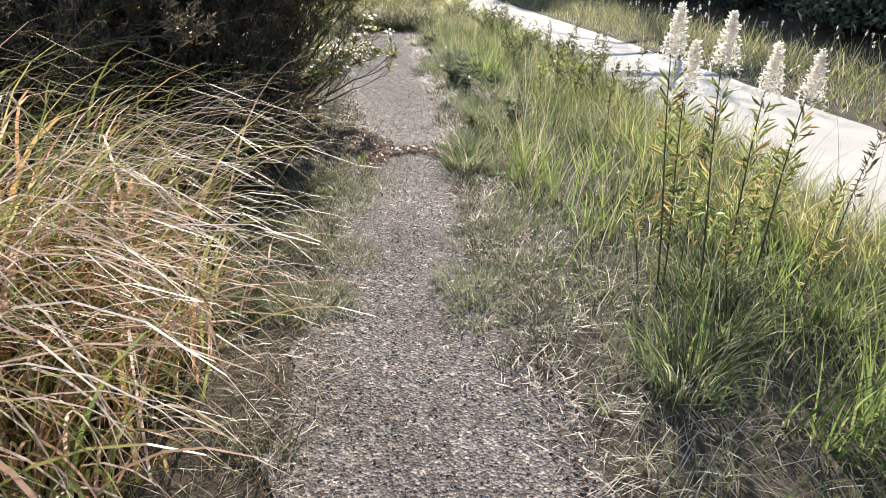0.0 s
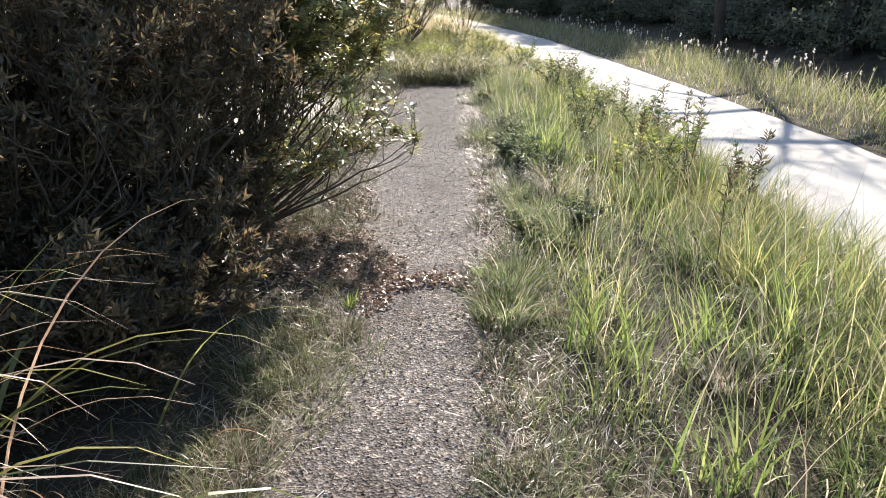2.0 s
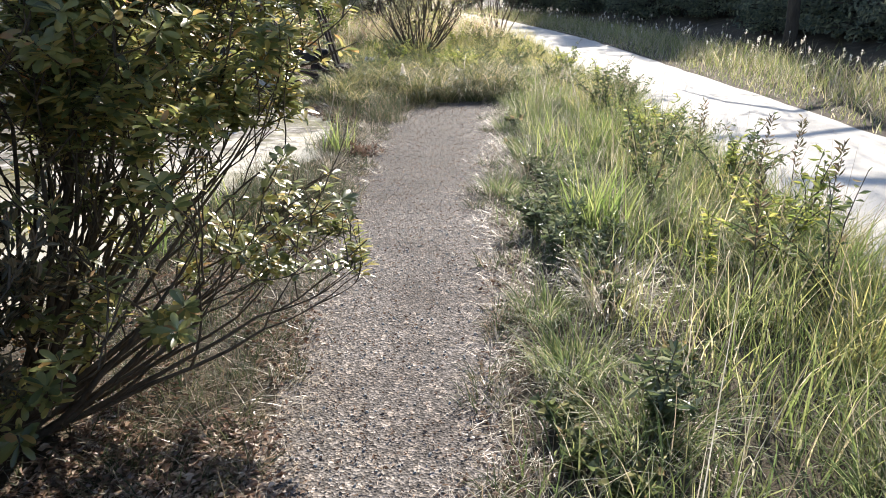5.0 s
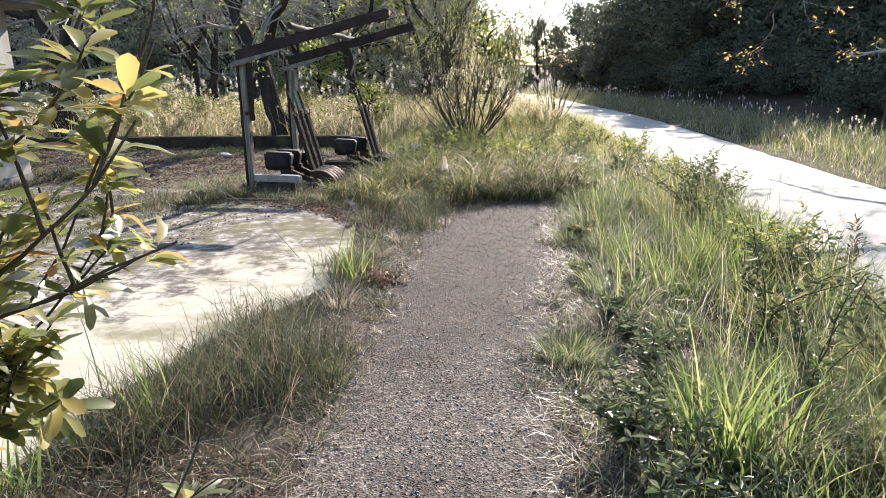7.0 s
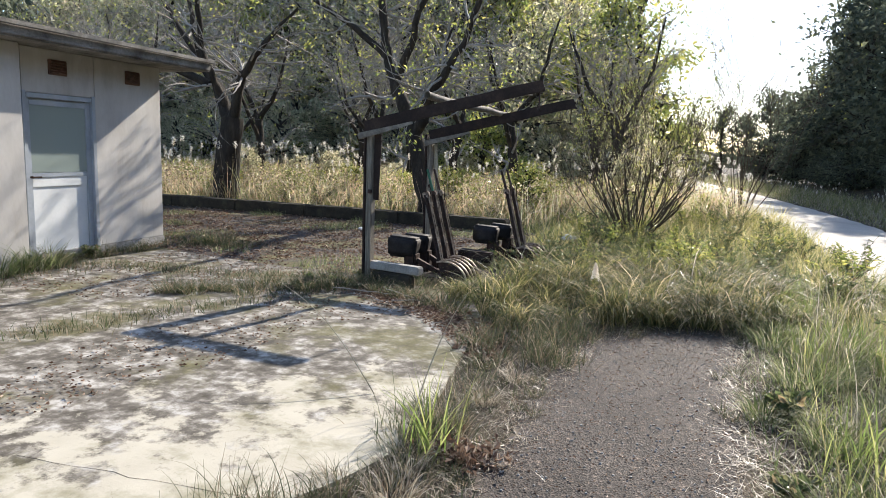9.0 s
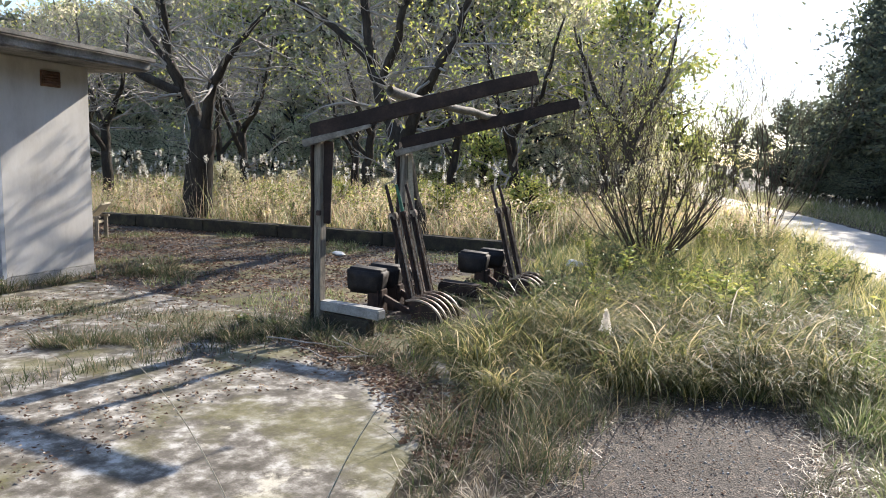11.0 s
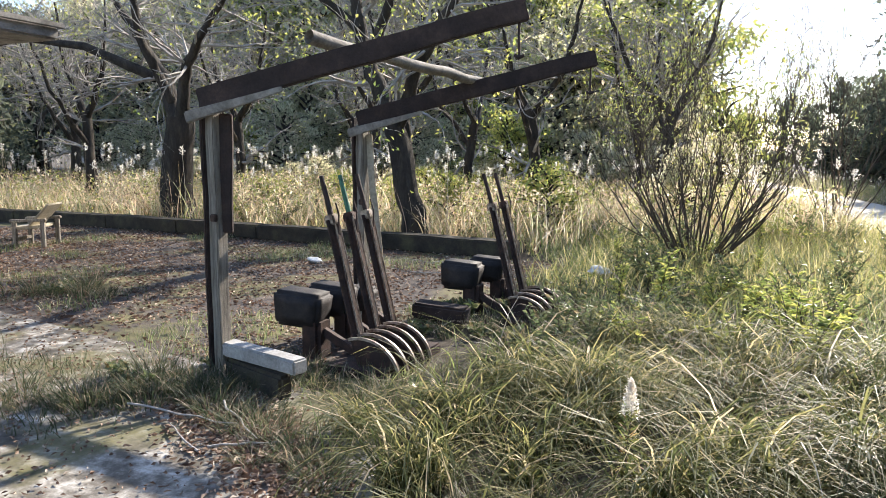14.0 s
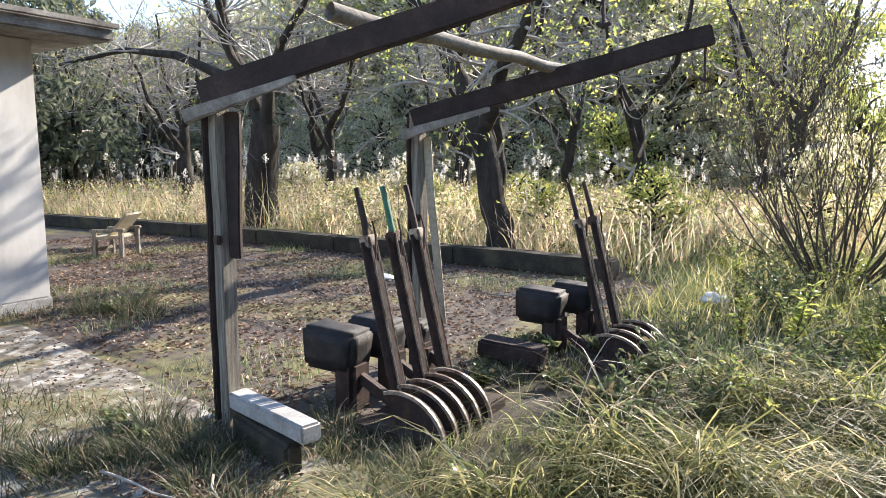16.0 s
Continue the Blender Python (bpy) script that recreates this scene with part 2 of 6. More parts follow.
G_GREEN = leafy("green verge grass", [(0.0, (0.065, 0.105, 0.035)), (0.35, (0.13, 0.175, 0.06)), (0.66, (0.20, 0.225, 0.085)), (0.88, (0.32, 0.30, 0.17)), (1.0, (0.50, 0.45, 0.34))], 0.55, 0.5, 0.3)
G_TALL = leafy("tall backlit verge blades", [(0.0, (0.08, 0.12, 0.03)), (0.4, (0.17, 0.21, 0.055)), (0.7, (0.29, 0.31, 0.10)), (0.88, (0.44, 0.38, 0.17)), (1.0, (0.58, 0.50, 0.36))], 0.55, 0.42, 0.45)
G_SEDGE = leafy("dull sedge blades", [(0.0, (0.035, 0.055, 0.022)), (0.45, (0.075, 0.095, 0.042)), (0.72, (0.14, 0.13, 0.07)), (0.9, (0.26, 0.19, 0.12)), (1.0, (0.42, 0.35, 0.26))], 0.42, 0.5, 0.3)
G_MOUND = leafy("drooping mound grass", [(0.0, (0.04, 0.055, 0.018)), (0.4, (0.095, 0.11, 0.035)), (0.7, (0.19, 0.185, 0.06)), (0.9, (0.38, 0.32, 0.13)), (1.0, (0.62, 0.50, 0.33))], 0.52, 0.48, 0.25)
G_BRIGHT = leafy("fresh green blades", [(0.0, (0.11, 0.175, 0.035)), (0.6, (0.20, 0.265, 0.06)), (1.0, (0.36, 0.37, 0.12))], 0.55)
G_DRY = leafy("dry straw grass", [(0.0, (0.17, 0.13, 0.09)), (0.4, (0.33, 0.27, 0.19)), (0.75, (0.47, 0.41, 0.31)), (1.0, (0.62, 0.57, 0.47))], 0.35)
G_REED = leafy("dry reed field", [(0.0, (0.34, 0.28, 0.14)), (0.2, (0.54, 0.42, 0.26)), (0.45, (0.70, 0.56, 0.38)), (0.6, (0.62, 0.44, 0.31)), (0.78, (0.38, 0.42, 0.16)), (1.0, (0.78, 0.70, 0.57))], 0.68)
G_ARCH = leafy("arching tawny grass", [(0.0, (0.07, 0.09, 0.02)), (0.22, (0.20, 0.22, 0.05)), (0.42, (0.46, 0.42, 0.10)), (0.56, (0.46, 0.22, 0.09)), (0.74, (0.64, 0.43, 0.29)), (1.0, (0.80, 0.69, 0.60))], 0.5, 0.36, 0.8)
G_STRAND = leafy("pale pinkish seed strand", [(0.0, (0.48, 0.34, 0.27)), (0.5, (0.66, 0.50, 0.42)), (1.0, (0.82, 0.72, 0.64))], 0.5, 0.35, 0.8)
G_YELLOW = leafy("sunlit yellow weed", [(0.0, (0.20, 0.22, 0.05)), (0.5, (0.38, 0.34, 0.10)), (1.0, (0.52, 0.44, 0.22))], 0.55)
G_PLUME = leafy("white seed plume", [(0.0, (0.62, 0.57, 0.50)), (1.0, (0.82, 0.79, 0.73))], 0.5, 0.8, 0.1)
L_SHRUB = leafy("leathery shrub leaf", [(0.0, (0.05, 0.07, 0.022)), (0.4, (0.13, 0.15, 0.04)), (0.8, (0.25, 0.24, 0.07)), (0.96, (0.38, 0.30, 0.08)), (1.0, (0.42, 0.18, 0.06))], 0.36, 0.27, 0.8)
L_WHORL = leafy("glossy whorled shrub leaf", [(0.0, (0.085, 0.115, 0.035)), (0.3, (0.165, 0.195, 0.055)), (0.65, (0.29, 0.30, 0.09)), (0.92, (0.48, 0.39, 0.10)), (1.0, (0.46, 0.22, 0.06))], 0.45, 0.34, 0.9)
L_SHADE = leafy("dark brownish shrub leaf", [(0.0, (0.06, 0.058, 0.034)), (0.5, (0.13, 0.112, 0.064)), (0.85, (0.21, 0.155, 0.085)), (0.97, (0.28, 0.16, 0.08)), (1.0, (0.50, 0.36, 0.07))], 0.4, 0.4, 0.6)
L_WEED = leafy("grey-green weed leaf", [(0.0, (0.06, 0.09, 0.03)), (0.5, (0.12, 0.155, 0.055)), (0.8, (0.22, 0.235, 0.10)), (1.0, (0.30, 0.21, 0.10))], 0.45, 0.35, 0.7)
L_LIGHT = leafy("yellow-green leaf", [(0.0, (0.14, 0.20, 0.04)), (0.5, (0.28, 0.32, 0.06)), (1.0, (0.50, 0.45, 0.09))], 0.55)
# raised and slightly blued, so the leaf colour carries the haze
L_DARK = leafy("dark evergreen leaf lifted for haze", [(0.0, (0.075, 0.095, 0.075)), (0.6, (0.13, 0.15, 0.10)), (1.0, (0.20, 0.22, 0.13))], 0.4, 0.65, 0.15)
# autumn tones paled to put the hazy glare of the backdrop into the colour
L_MID = leafy("autumn wood leaf lifted for haze", [(0.0, (0.25, 0.25, 0.15)), (0.5, (0.43, 0.42, 0.25)), (0.8, (0.58, 0.53, 0.35)), (1.0, (0.62, 0.50, 0.36))], 0.68, 0.55, 0.25)
L_RUST = leafy("brown leaf drift", [(0.0, (0.10, 0.06, 0.04)), (0.45, (0.22, 0.13, 0.085)), (0.75, (0.36, 0.25, 0.17)), (1.0, (0.58, 0.48, 0.38))], 0.25)
L_PALE = leafy("pale waxy leaf", [(0.0, (0.07, 0.10, 0.04)), (0.6, (0.14, 0.17, 0.07)), (1.0, (0.30, 0.32, 0.19))], 0.4, 0.3, 0.8)
L_GOLD = leafy("goldenrod leaf", [(0.0, (0.11, 0.14, 0.04)), (0.4, (0.22, 0.26, 0.07)), (0.7, (0.36, 0.37, 0.12)), (0.85, (0.42, 0.31, 0.12)), (1.0, (0.26, 0.14, 0.07))], 0.6, 0.4, 0.5)
L_STALK = leafy("withered stalk leaf", [(0.0, (0.07, 0.07, 0.035)), (0.5, (0.15, 0.14, 0.07)), (0.85, (0.26, 0.19, 0.10)), (1.0, (0.20, 0.10, 0.06))], 0.4, 0.5, 0.3)
L_ORANGE = leafy("orange autumn leaf", [(0.0, (0.24, 0.20, 0.05)), (0.5, (0.42, 0.30, 0.08)), (1.0, (0.50, 0.22, 0.06))], 0.55)
L_DEAD = leafy("fallen brown leaf", [(0.0, (0.08, 0.045, 0.03)), (0.5, (0.19, 0.11, 0.07)), (0.85, (0.32, 0.22, 0.15)), (1.0, (0.52, 0.43, 0.33))], 0.2, 0.6, 0.2)

# ---- mesh helpers ----
rng = np.random.default_rng(7)


def quads_mesh(name, V, Q, mat, smooth=False):
    V, Q = np.asarray(V, float), np.asarray(Q, int)
    me = bpy.data.meshes.new(name)
    me.vertices.add(len(V))
    me.vertices.foreach_set("co", V.ravel())
    me.loops.add(Q.size)
    me.loops.foreach_set("vertex_index", Q.ravel())
    me.polygons.add(len(Q))
    me.polygons.foreach_set("loop_start", np.arange(0, Q.size, 4))
    me.polygons.foreach_set("use_smooth", np.full(len(Q), smooth))
    me.materials.append(mat)
    me.update(calc_edges=True)
    return me


def quads(name, V, Q, mat, parent=None, label="", smooth=False):
    ob = new(name, quads_mesh(name, V, Q, mat, smooth))
    ob.parent = parent
    if label:
        tagged(ob, label)
    return ob


def part(name, bm, material, parent=None, label="", smooth=False):
    me = bpy.data.meshes.new(name)
    bmesh.ops.recalc_face_normals(bm, faces=bm.faces)
    for f in bm.faces:
        f.smooth = smooth
    bm.to_mesh(me)
    bm.free()
    me.materials.append(material)
    ob = new(name, me)
    ob.parent = parent
    if label:
        tagged(ob, label)
    return ob


def thing(name, m, label, category, group="", kind=""):
    ob = new(name)
    ob.empty_display_size = 0.1
    ob.matrix_world = m
    return tagged(ob, label, category, group, kind)


def box(sx, sy, sz, m=None, bevel=0.006, cuts=0, wobble=0.0):
    """A bevelled block, centred, at the pose m."""
    bm = bmesh.new()
    bmesh.ops.create_cube(bm, size=1)
    bmesh.ops.scale(bm, vec=(sx, sy, sz), verts=bm.verts)
    if cuts:
        long_edges = [e for e in bm.edges if e.calc_length() > 0.6 * max(sx, sy, sz)]
        bmesh.ops.subdivide_edges(bm, edges=long_edges, cuts=cuts, use_grid_fill=True)
    if wobble:
        for v in bm.verts:
            v.co += Vector([wobble * noise.noise(v.co * 2.3 + Vector((k * 7.1, 0, 0))) for k in range(3)])
    if bevel:
        bmesh.ops.bevel(bm, geom=[e for e in bm.edges if e.calc_face_angle(0) > 0.7], offset=bevel, segments=2, affect="EDGES")
    if m:
        bmesh.ops.transform(bm, matrix=m, verts=bm.verts)
    return bm


def join(*bms):
    out = bms[0]
    for b in bms[1:]:
        me = bpy.data.meshes.new("tmp")
        b.to_mesh(me)
        out.from_mesh(me)
        bpy.data.meshes.remove(me)
        b.free()
    return out


def along(a, b, roll=0):
    """Pose at the middle of a-b, z along it."""
    a, b = Vector(a), Vector(b)
    return Matrix.Translation((a + b) / 2) @ (b - a).to_track_quat("Z", "Y").to_matrix().to_4x4() @ pose(0, 0, 0, 0, 0, roll)


def beam(a, b, w, d, roll=0, bevel=0.01, wobble=0.015):
    return box(w, d, (Vector(b) - Vector(a)).length, along(a, b, roll), bevel, 8, wobble)


def blades(roots, h, w, ang, lean, bend, segs=4, twist=1.2, curl=1.25):
    """Curved tapering blades as quads. ang: heading; lean, bend: radians from upright at the root, and added to the tip; curl: how late the bend comes."""
    n = len(roots)
    dirs = np.stack([np.cos(ang), np.sin(ang), np.zeros(n)], 1)
    side = np.stack([-np.sin(ang), np.cos(ang), np.zeros(n)], 1)
    tw = rng.uniform(-twist, twist, n)[:, None]
    side = side * np.cos(tw) + dirs * np.sin(tw)
    pos = roots.copy()
    V = np.zeros((n, (segs + 1) * 2, 3))
    for k in range(segs + 1):
        s = k / segs
        wk = (w * (1.0 - s ** 1.7) + 0.0006)[:, None] * 0.5
        V[:, 2 * k], V[:, 2 * k + 1] = pos - side * wk, pos + side * wk
        th = (lean + bend * (s + 0.5 / segs) ** curl)[:, None]
        pos = pos + (h / segs)[:, None] * (dirs * np.sin(th) + np.array([0, 0, 1.0]) * np.cos(th))
    pos[:, 2] = np.maximum(pos[:, 2], 0.0)
    base = (np.arange(n) * (segs + 1) * 2)[:, None]
    Q = np.concatenate([base + np.array([2 * k, 2 * k + 1, 2 * k + 3, 2 * k + 2]) for k in range(segs)], 0)
    return V.reshape(-1, 3), Q


def merge(*pairs):
    Vs, Qs, o = [], [], 0
    for V, Q in pairs:
        Vs.append(V)
        Qs.append(Q + o)
        o += len(V)
    return np.concatenate(Vs), np.concatenate(Qs)


def tubes(paths, sides=6):
    """Tapered tubes: a list of (points, radii)."""
    Vs, Qs, o = [], [], 0
    for pts, rad in paths:
        P, R = np.asarray(pts, float), np.asarray(rad, float)
        T = np.gradient(P, axis=0)
        T /= np.linalg.norm(T, axis=1)[:, None] + 1e-9
        up = np.where(np.abs(T[:, 2:3]) > 0.9, np.array([[1.0, 0, 0]]), np.array([[0, 0, 1.0]]))
        A = np.cross(T, up)
        A /= np.linalg.norm(A, axis=1)[:, None] + 1e-9
        for k in range(1, len(A)):
            if (A[k] * A[k - 1]).sum() < 0:
                A[k] = -A[k]
        B = np.cross(T, A)
        a = np.linspace(0, 2 * np.pi, sides, endpoint=False)
        ring = P[:, None] + R[:, None, None] * (np.cos(a)[None, :, None] * A[:, None] + np.sin(a)[None, :, None] * B[:, None])
        Vs.append(ring.reshape(-1, 3))
        n = len(P)
        i = np.arange(n - 1)[:, None] * sides
        j = np.arange(sides)[None]
        Qs.append(np.stack([o + i + j, o + i + (j + 1) % sides, o + i + sides + (j + 1) % sides, o + i + sides + j], -1).reshape(-1, 4))
        o += n * sides
    return np.concatenate(Vs), np.concatenate(Qs)


def leaves(C, D, L, W, fold=0.25):
    """Pointed leaves, two quads each, folded along the rib. C: stalk ends, D: headings."""
    n = len(C)
    D = D / (np.linalg.norm(D, axis=1)[:, None] + 1e-9)
    S = np.cross(D, rng.normal(size=(n, 3)))
    S /= np.linalg.norm(S, axis=1)[:, None] + 1e-9
    N = np.cross(D, S)
    L, W = L[:, None], W[:, None]
    a, tip = C, C + D * L - N * L * 0.12
    mid = C + D * L * 0.5
    s1, s2 = mid + S * W * 0.5 + N * W * fold, mid - S * W * 0.5 + N * W * fold
    q1, q2 = C + D * L * 0.8 + S * W * 0.25, C + D * L * 0.8 - S * W * 0.25
    V = np.stack([a, s1, q1, tip, q2, s2], 1).reshape(-1, 3)
    b = (np.arange(n) * 6)[:, None]
    return V, np.concatenate([b + np.array([0, 1, 2, 3]), b + np.array([0, 3, 4, 5])])


def oval_leaves(C, D, U, L, W):
    """Blunt oval leaves, four quads each, folded along the rib and drooping at the tip. U: roughly the upper side."""
    n = len(C)
    D = D / (np.linalg.norm(D, axis=1)[:, None] + 1e-9)
    S = np.cross(D, U)
    S /= np.linalg.norm(S, axis=1)[:, None] + 1e-9
    N = np.cross(S, D)
    L, W = L[:, None], W[:, None]
    droop = rng.uniform(0.02, 0.22, (n, 1))
    at = lambda s: C + D * L * s - N * L * droop * s * s
    edge = lambda s, w: (at(s) + S * W * w + N * W * 0.16, at(s) - S * W * w + N * W * 0.16)
    (a1, b1), (a2, b2) = edge(0.4, 0.40), edge(0.74, 0.5)
    V = np.stack([at(0.0), at(0.4), at(0.74), at(1.0), a1, a2, b1, b2, at(0.2) + S * W * 0.16, at(0.2) - S * W * 0.16, at(0.92) + S * W * 0.3, at(0.92) - S * W * 0.3], 1).reshape(-1, 3)
    b = (np.arange(n) * 12)[:, None]
    return V, np.concatenate([b + np.array(q) for q in ((0, 8, 4, 1), (1, 4, 5, 2), (2, 5, 10, 3), (0, 1, 6, 9), (1, 2, 7, 6), (2, 3, 11, 7))])


def grow(start, way, length, radius, depth, paths, tips, wild=0.35, up=0.1, kids=(2, 4), shrink=0.68, r=random):
    """A branch with its children."""
    p, d = Vector(start), Vector(way).normalized()
    n = 6
    pts, rad = [p.copy()], [radius]
    for k in range(n):
        d = (d + Vector((r.uniform(-1, 1), r.uniform(-1, 1), r.uniform(-1, 1))) * wild * 0.45 + Vector((0, 0, up * 0.35))).normalized()
        p = p + d * (length / n)
        pts.append(p.copy())
        rad.append(radius * (1 - 0.55 * (k + 1) / n))
    paths.append((pts, rad))
    if depth == 0:
        tips.extend((pts[i], (pts[i] - pts[i - 1]).normalized()) for i in (2, 3, 4, 5, 6))
        return
    for c in range(r.randint(*kids)):
        i = r.randint(2, n) if c else n
        side = Vector((r.uniform(-1, 1), r.uniform(-1, 1), r.uniform(-0.4, 0.8)))
        nd = ((pts[i] - pts[i - 1]).normalized() * 0.8 + side * 0.75).normalized()
        grow(pts[i], nd, length * shrink * r.uniform(0.75, 1.2), max(rad[i] * 0.72, 0.003), depth - 1, paths, tips, wild, up, kids, shrink, r)

# ---- ground, road, path, slab, court ----
ROAD_Y = [-30, 0, 7.4, 13.8, 22, 28, 33, 45, 60, 120]
ROAD_X = [10.5, 6.0, 4.7, 3.75, 2.3, 1.2, 0.0, -3.4, -8.5, -32]      # far edge of the road
ROAD_W = 2.6


def road_far(y):
    return np.interp(y, ROAD_Y, ROAD_X)


def ground_z(x, y):
    x, y = np.asarray(x, float), np.asarray(y, float)
    e = road_far(y)
    verge = -0.12 * np.clip((x - (e - ROAD_W - 1.0)) / 0.9, 0, 1) - 0.008
    bank = np.clip(x - e - 3.5, 0, 40)
    hill = 0.28 * bank ** 1.05 * np.clip((58 - y) / 12, 0, 1)
    back = 0.12 * np.clip(y - 32 - 0.4 * np.abs(x + 8), 0, 60) * np.clip((e - 8 - x) / 6, 0, 1)
    return verge + np.minimum(hill, 9) + np.minimum(back, 5)


def strip(name, left, right, z, mat, label, rows=60, across=6, depth=0.05):
    """A paved strip between two edges given as functions of y, with thickness at its rim."""
    y = rows
    V = []
    for v in y:
        a, b = left(v), right(v)
        for k in range(across + 1):
            s = min(1.0, max(0.0, (k - 1) / (across - 2)))
            V.append((a * (1 - s) + b * s, v, z if 0 < k < across else z - depth))
    V = np.array(V)
    n = len(y)
    i = np.arange(n - 1)[:, None] * (across + 1)
    j = np.arange(across)[None]
    Q = np.stack([i + j, i + j + 1, i + across + 2 + j, i + across + 1 + j], -1).reshape(-1, 4)
    ob = quads(name, V, Q, mat)
    return tagged(ob, label, name, kind="structure")


def ground_sheet():
    xs = np.concatenate([np.linspace(-400, -40, 12), np.linspace(-36, 36, 97), np.linspace(40, 400, 12)])
    ys = np.concatenate([np.linspace(-300, -14, 10), np.linspace(-12, 70, 110), np.linspace(75, 600, 14)])
    X, Y = np.meshgrid(xs, ys)
    Z = ground_z(X, Y)
    V = np.stack([X, Y, Z], -1).reshape(-1, 3)
    n = len(xs)
    i = np.arange(len(ys) - 1)[:, None] * n
    j = np.arange(n - 1)[None]
    Q = np.stack([i + j, i + j + 1, i + n + 1 + j, i + n + j], -1).reshape(-1, 4)
    tagged(quads("ground", V, Q, M_SOIL, smooth=True), "brown soil under dead leaves and low grass", "ground", kind="structure")


def wob(y, k, a=0.09):
    return a * noise.noise(Vector((y * 1.9, k, 0))) + a * 0.5 * noise.noise(Vector((y * 6.1, k + 9, 0)))


def path_left(y):
    return float(np.interp(y, [-3, 1.6, 3.7, 5.4, 7.3, 8.9, 10.4, 11.5, 12.7, 13.6, 14.1], [-0.5, -0.5, -0.65, -0.72, -1.05, -1.4, -1.66, -1.78, -1.9, -1.65, -1.2])) + wob(y, 1, 0.15)


def path_right(y):
    return float(np.interp(y, [-3, 1.6, 2.5, 3.3, 4.9, 5.7, 6.8, 7.8, 8.9, 9.9, 11.5, 13.4, 14.1], [0.56, 0.56, 0.42, 0.29, 0.06, 0.02, 0.02, -0.12, -0.30, -0.44, -0.54, -0.76, -0.8])) + wob(y, 4, 0.15)


ground_sheet()
strip("road", lambda y: float(road_far(y)) - ROAD_W + wob(y, 12, 0.12), lambda y: float(road_far(y)) + wob(y, 15, 0.12), -0.12, M_ROAD,
      "pale sunlit dusty road along the verge", np.linspace(-25, 100, 200), 6, 0.06)
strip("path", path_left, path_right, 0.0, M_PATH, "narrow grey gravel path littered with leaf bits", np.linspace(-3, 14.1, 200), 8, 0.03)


def slab_right(y):
    return float(np.interp(y, [5.0, 8.5, 9.1, 9.9, 10.3, 11.2, 12.3, 13.0, 13.9], [-2.3, -2.4, -2.34, -2.12, -2.10, -2.3, -2.66, -2.84, -3.5])) + wob(y, 21, 0.05)


def strip_line(y):
    # the grassy seam between pale slab and old court
    return float(np.interp(y, [5, 9, 10.6, 12.3, 13.9], [-6.4, -5.7, -5.55, -5.6, -5.3]))


strip("slab", lambda y: -8.3, slab_right, 0.012, M_SLAB, "pale concrete slab with dirt, moss and painted tree dapple", np.linspace(4.5, 14.0, 60), 10, 0.06)
strip("court", lambda y: -21.0, lambda y: float(np.interp(y, [4.5, 13.9, 14.0, 15, 19.6], [-8.3, -8.3, -3.6, -4.2, -4.6])), 0.006, M_COURT,
      "old dirty asphalt yard under fallen leaves", np.concatenate([np.linspace(4.5, 13.9, 14), np.linspace(14.0, 19.4, 12)]), 8, 0.05)


def slab_crack():
    pts = [Vector((-3.6 + 1.5 * k / 14, 9.25 + 0.35 * k / 14 + 0.03 * noise.noise(Vector((k * 0.9, 3, 0))), 0.013)) for k in range(15)]
    V = np.array([(p.x, p.y + s * 0.0018 * (0.4 + 0.6 * abs(math.sin(p.x * 23))), p.z) for p in pts for s in (-1, 1)])
    Q = np.array([(2 * k, 2 * k + 2, 2 * k + 3, 2 * k + 1) for k in range(14)])
    tagged(quads("slab_crack", V, Q, M_SOIL), "dirt-filled crack across the concrete slab", "crack", kind="structure")


slab_crack()


def kerb():
    ys = [(-24.0, 16.2), (-18.3, 17.7), (-13.5, 18.64), (-9.9, 19.05), (-5.4, 19.5)]
    for (x0, y0), (x1, y1) in zip(ys, ys[1:]):
        n = max(1, round((x1 - x0) / 2.3))
        for k in range(n):
            a, b = Vector((x0, y0, 0.13)).lerp(Vector((x1, y1, 0.13)), k / n), Vector((x0, y0, 0.13)).lerp(Vector((x1, y1, 0.13)), (k + 1) / n)
            b = a.lerp(b, 0.994)
            ob = part("kerb", beam(a, b, 0.30, 0.24, 0, 0.02, 0.012), M_KERB)
            tagged(ob, "long dark mossy concrete kerb edging the reed field", "kerb", "kerb stones", "structure")


kerb()

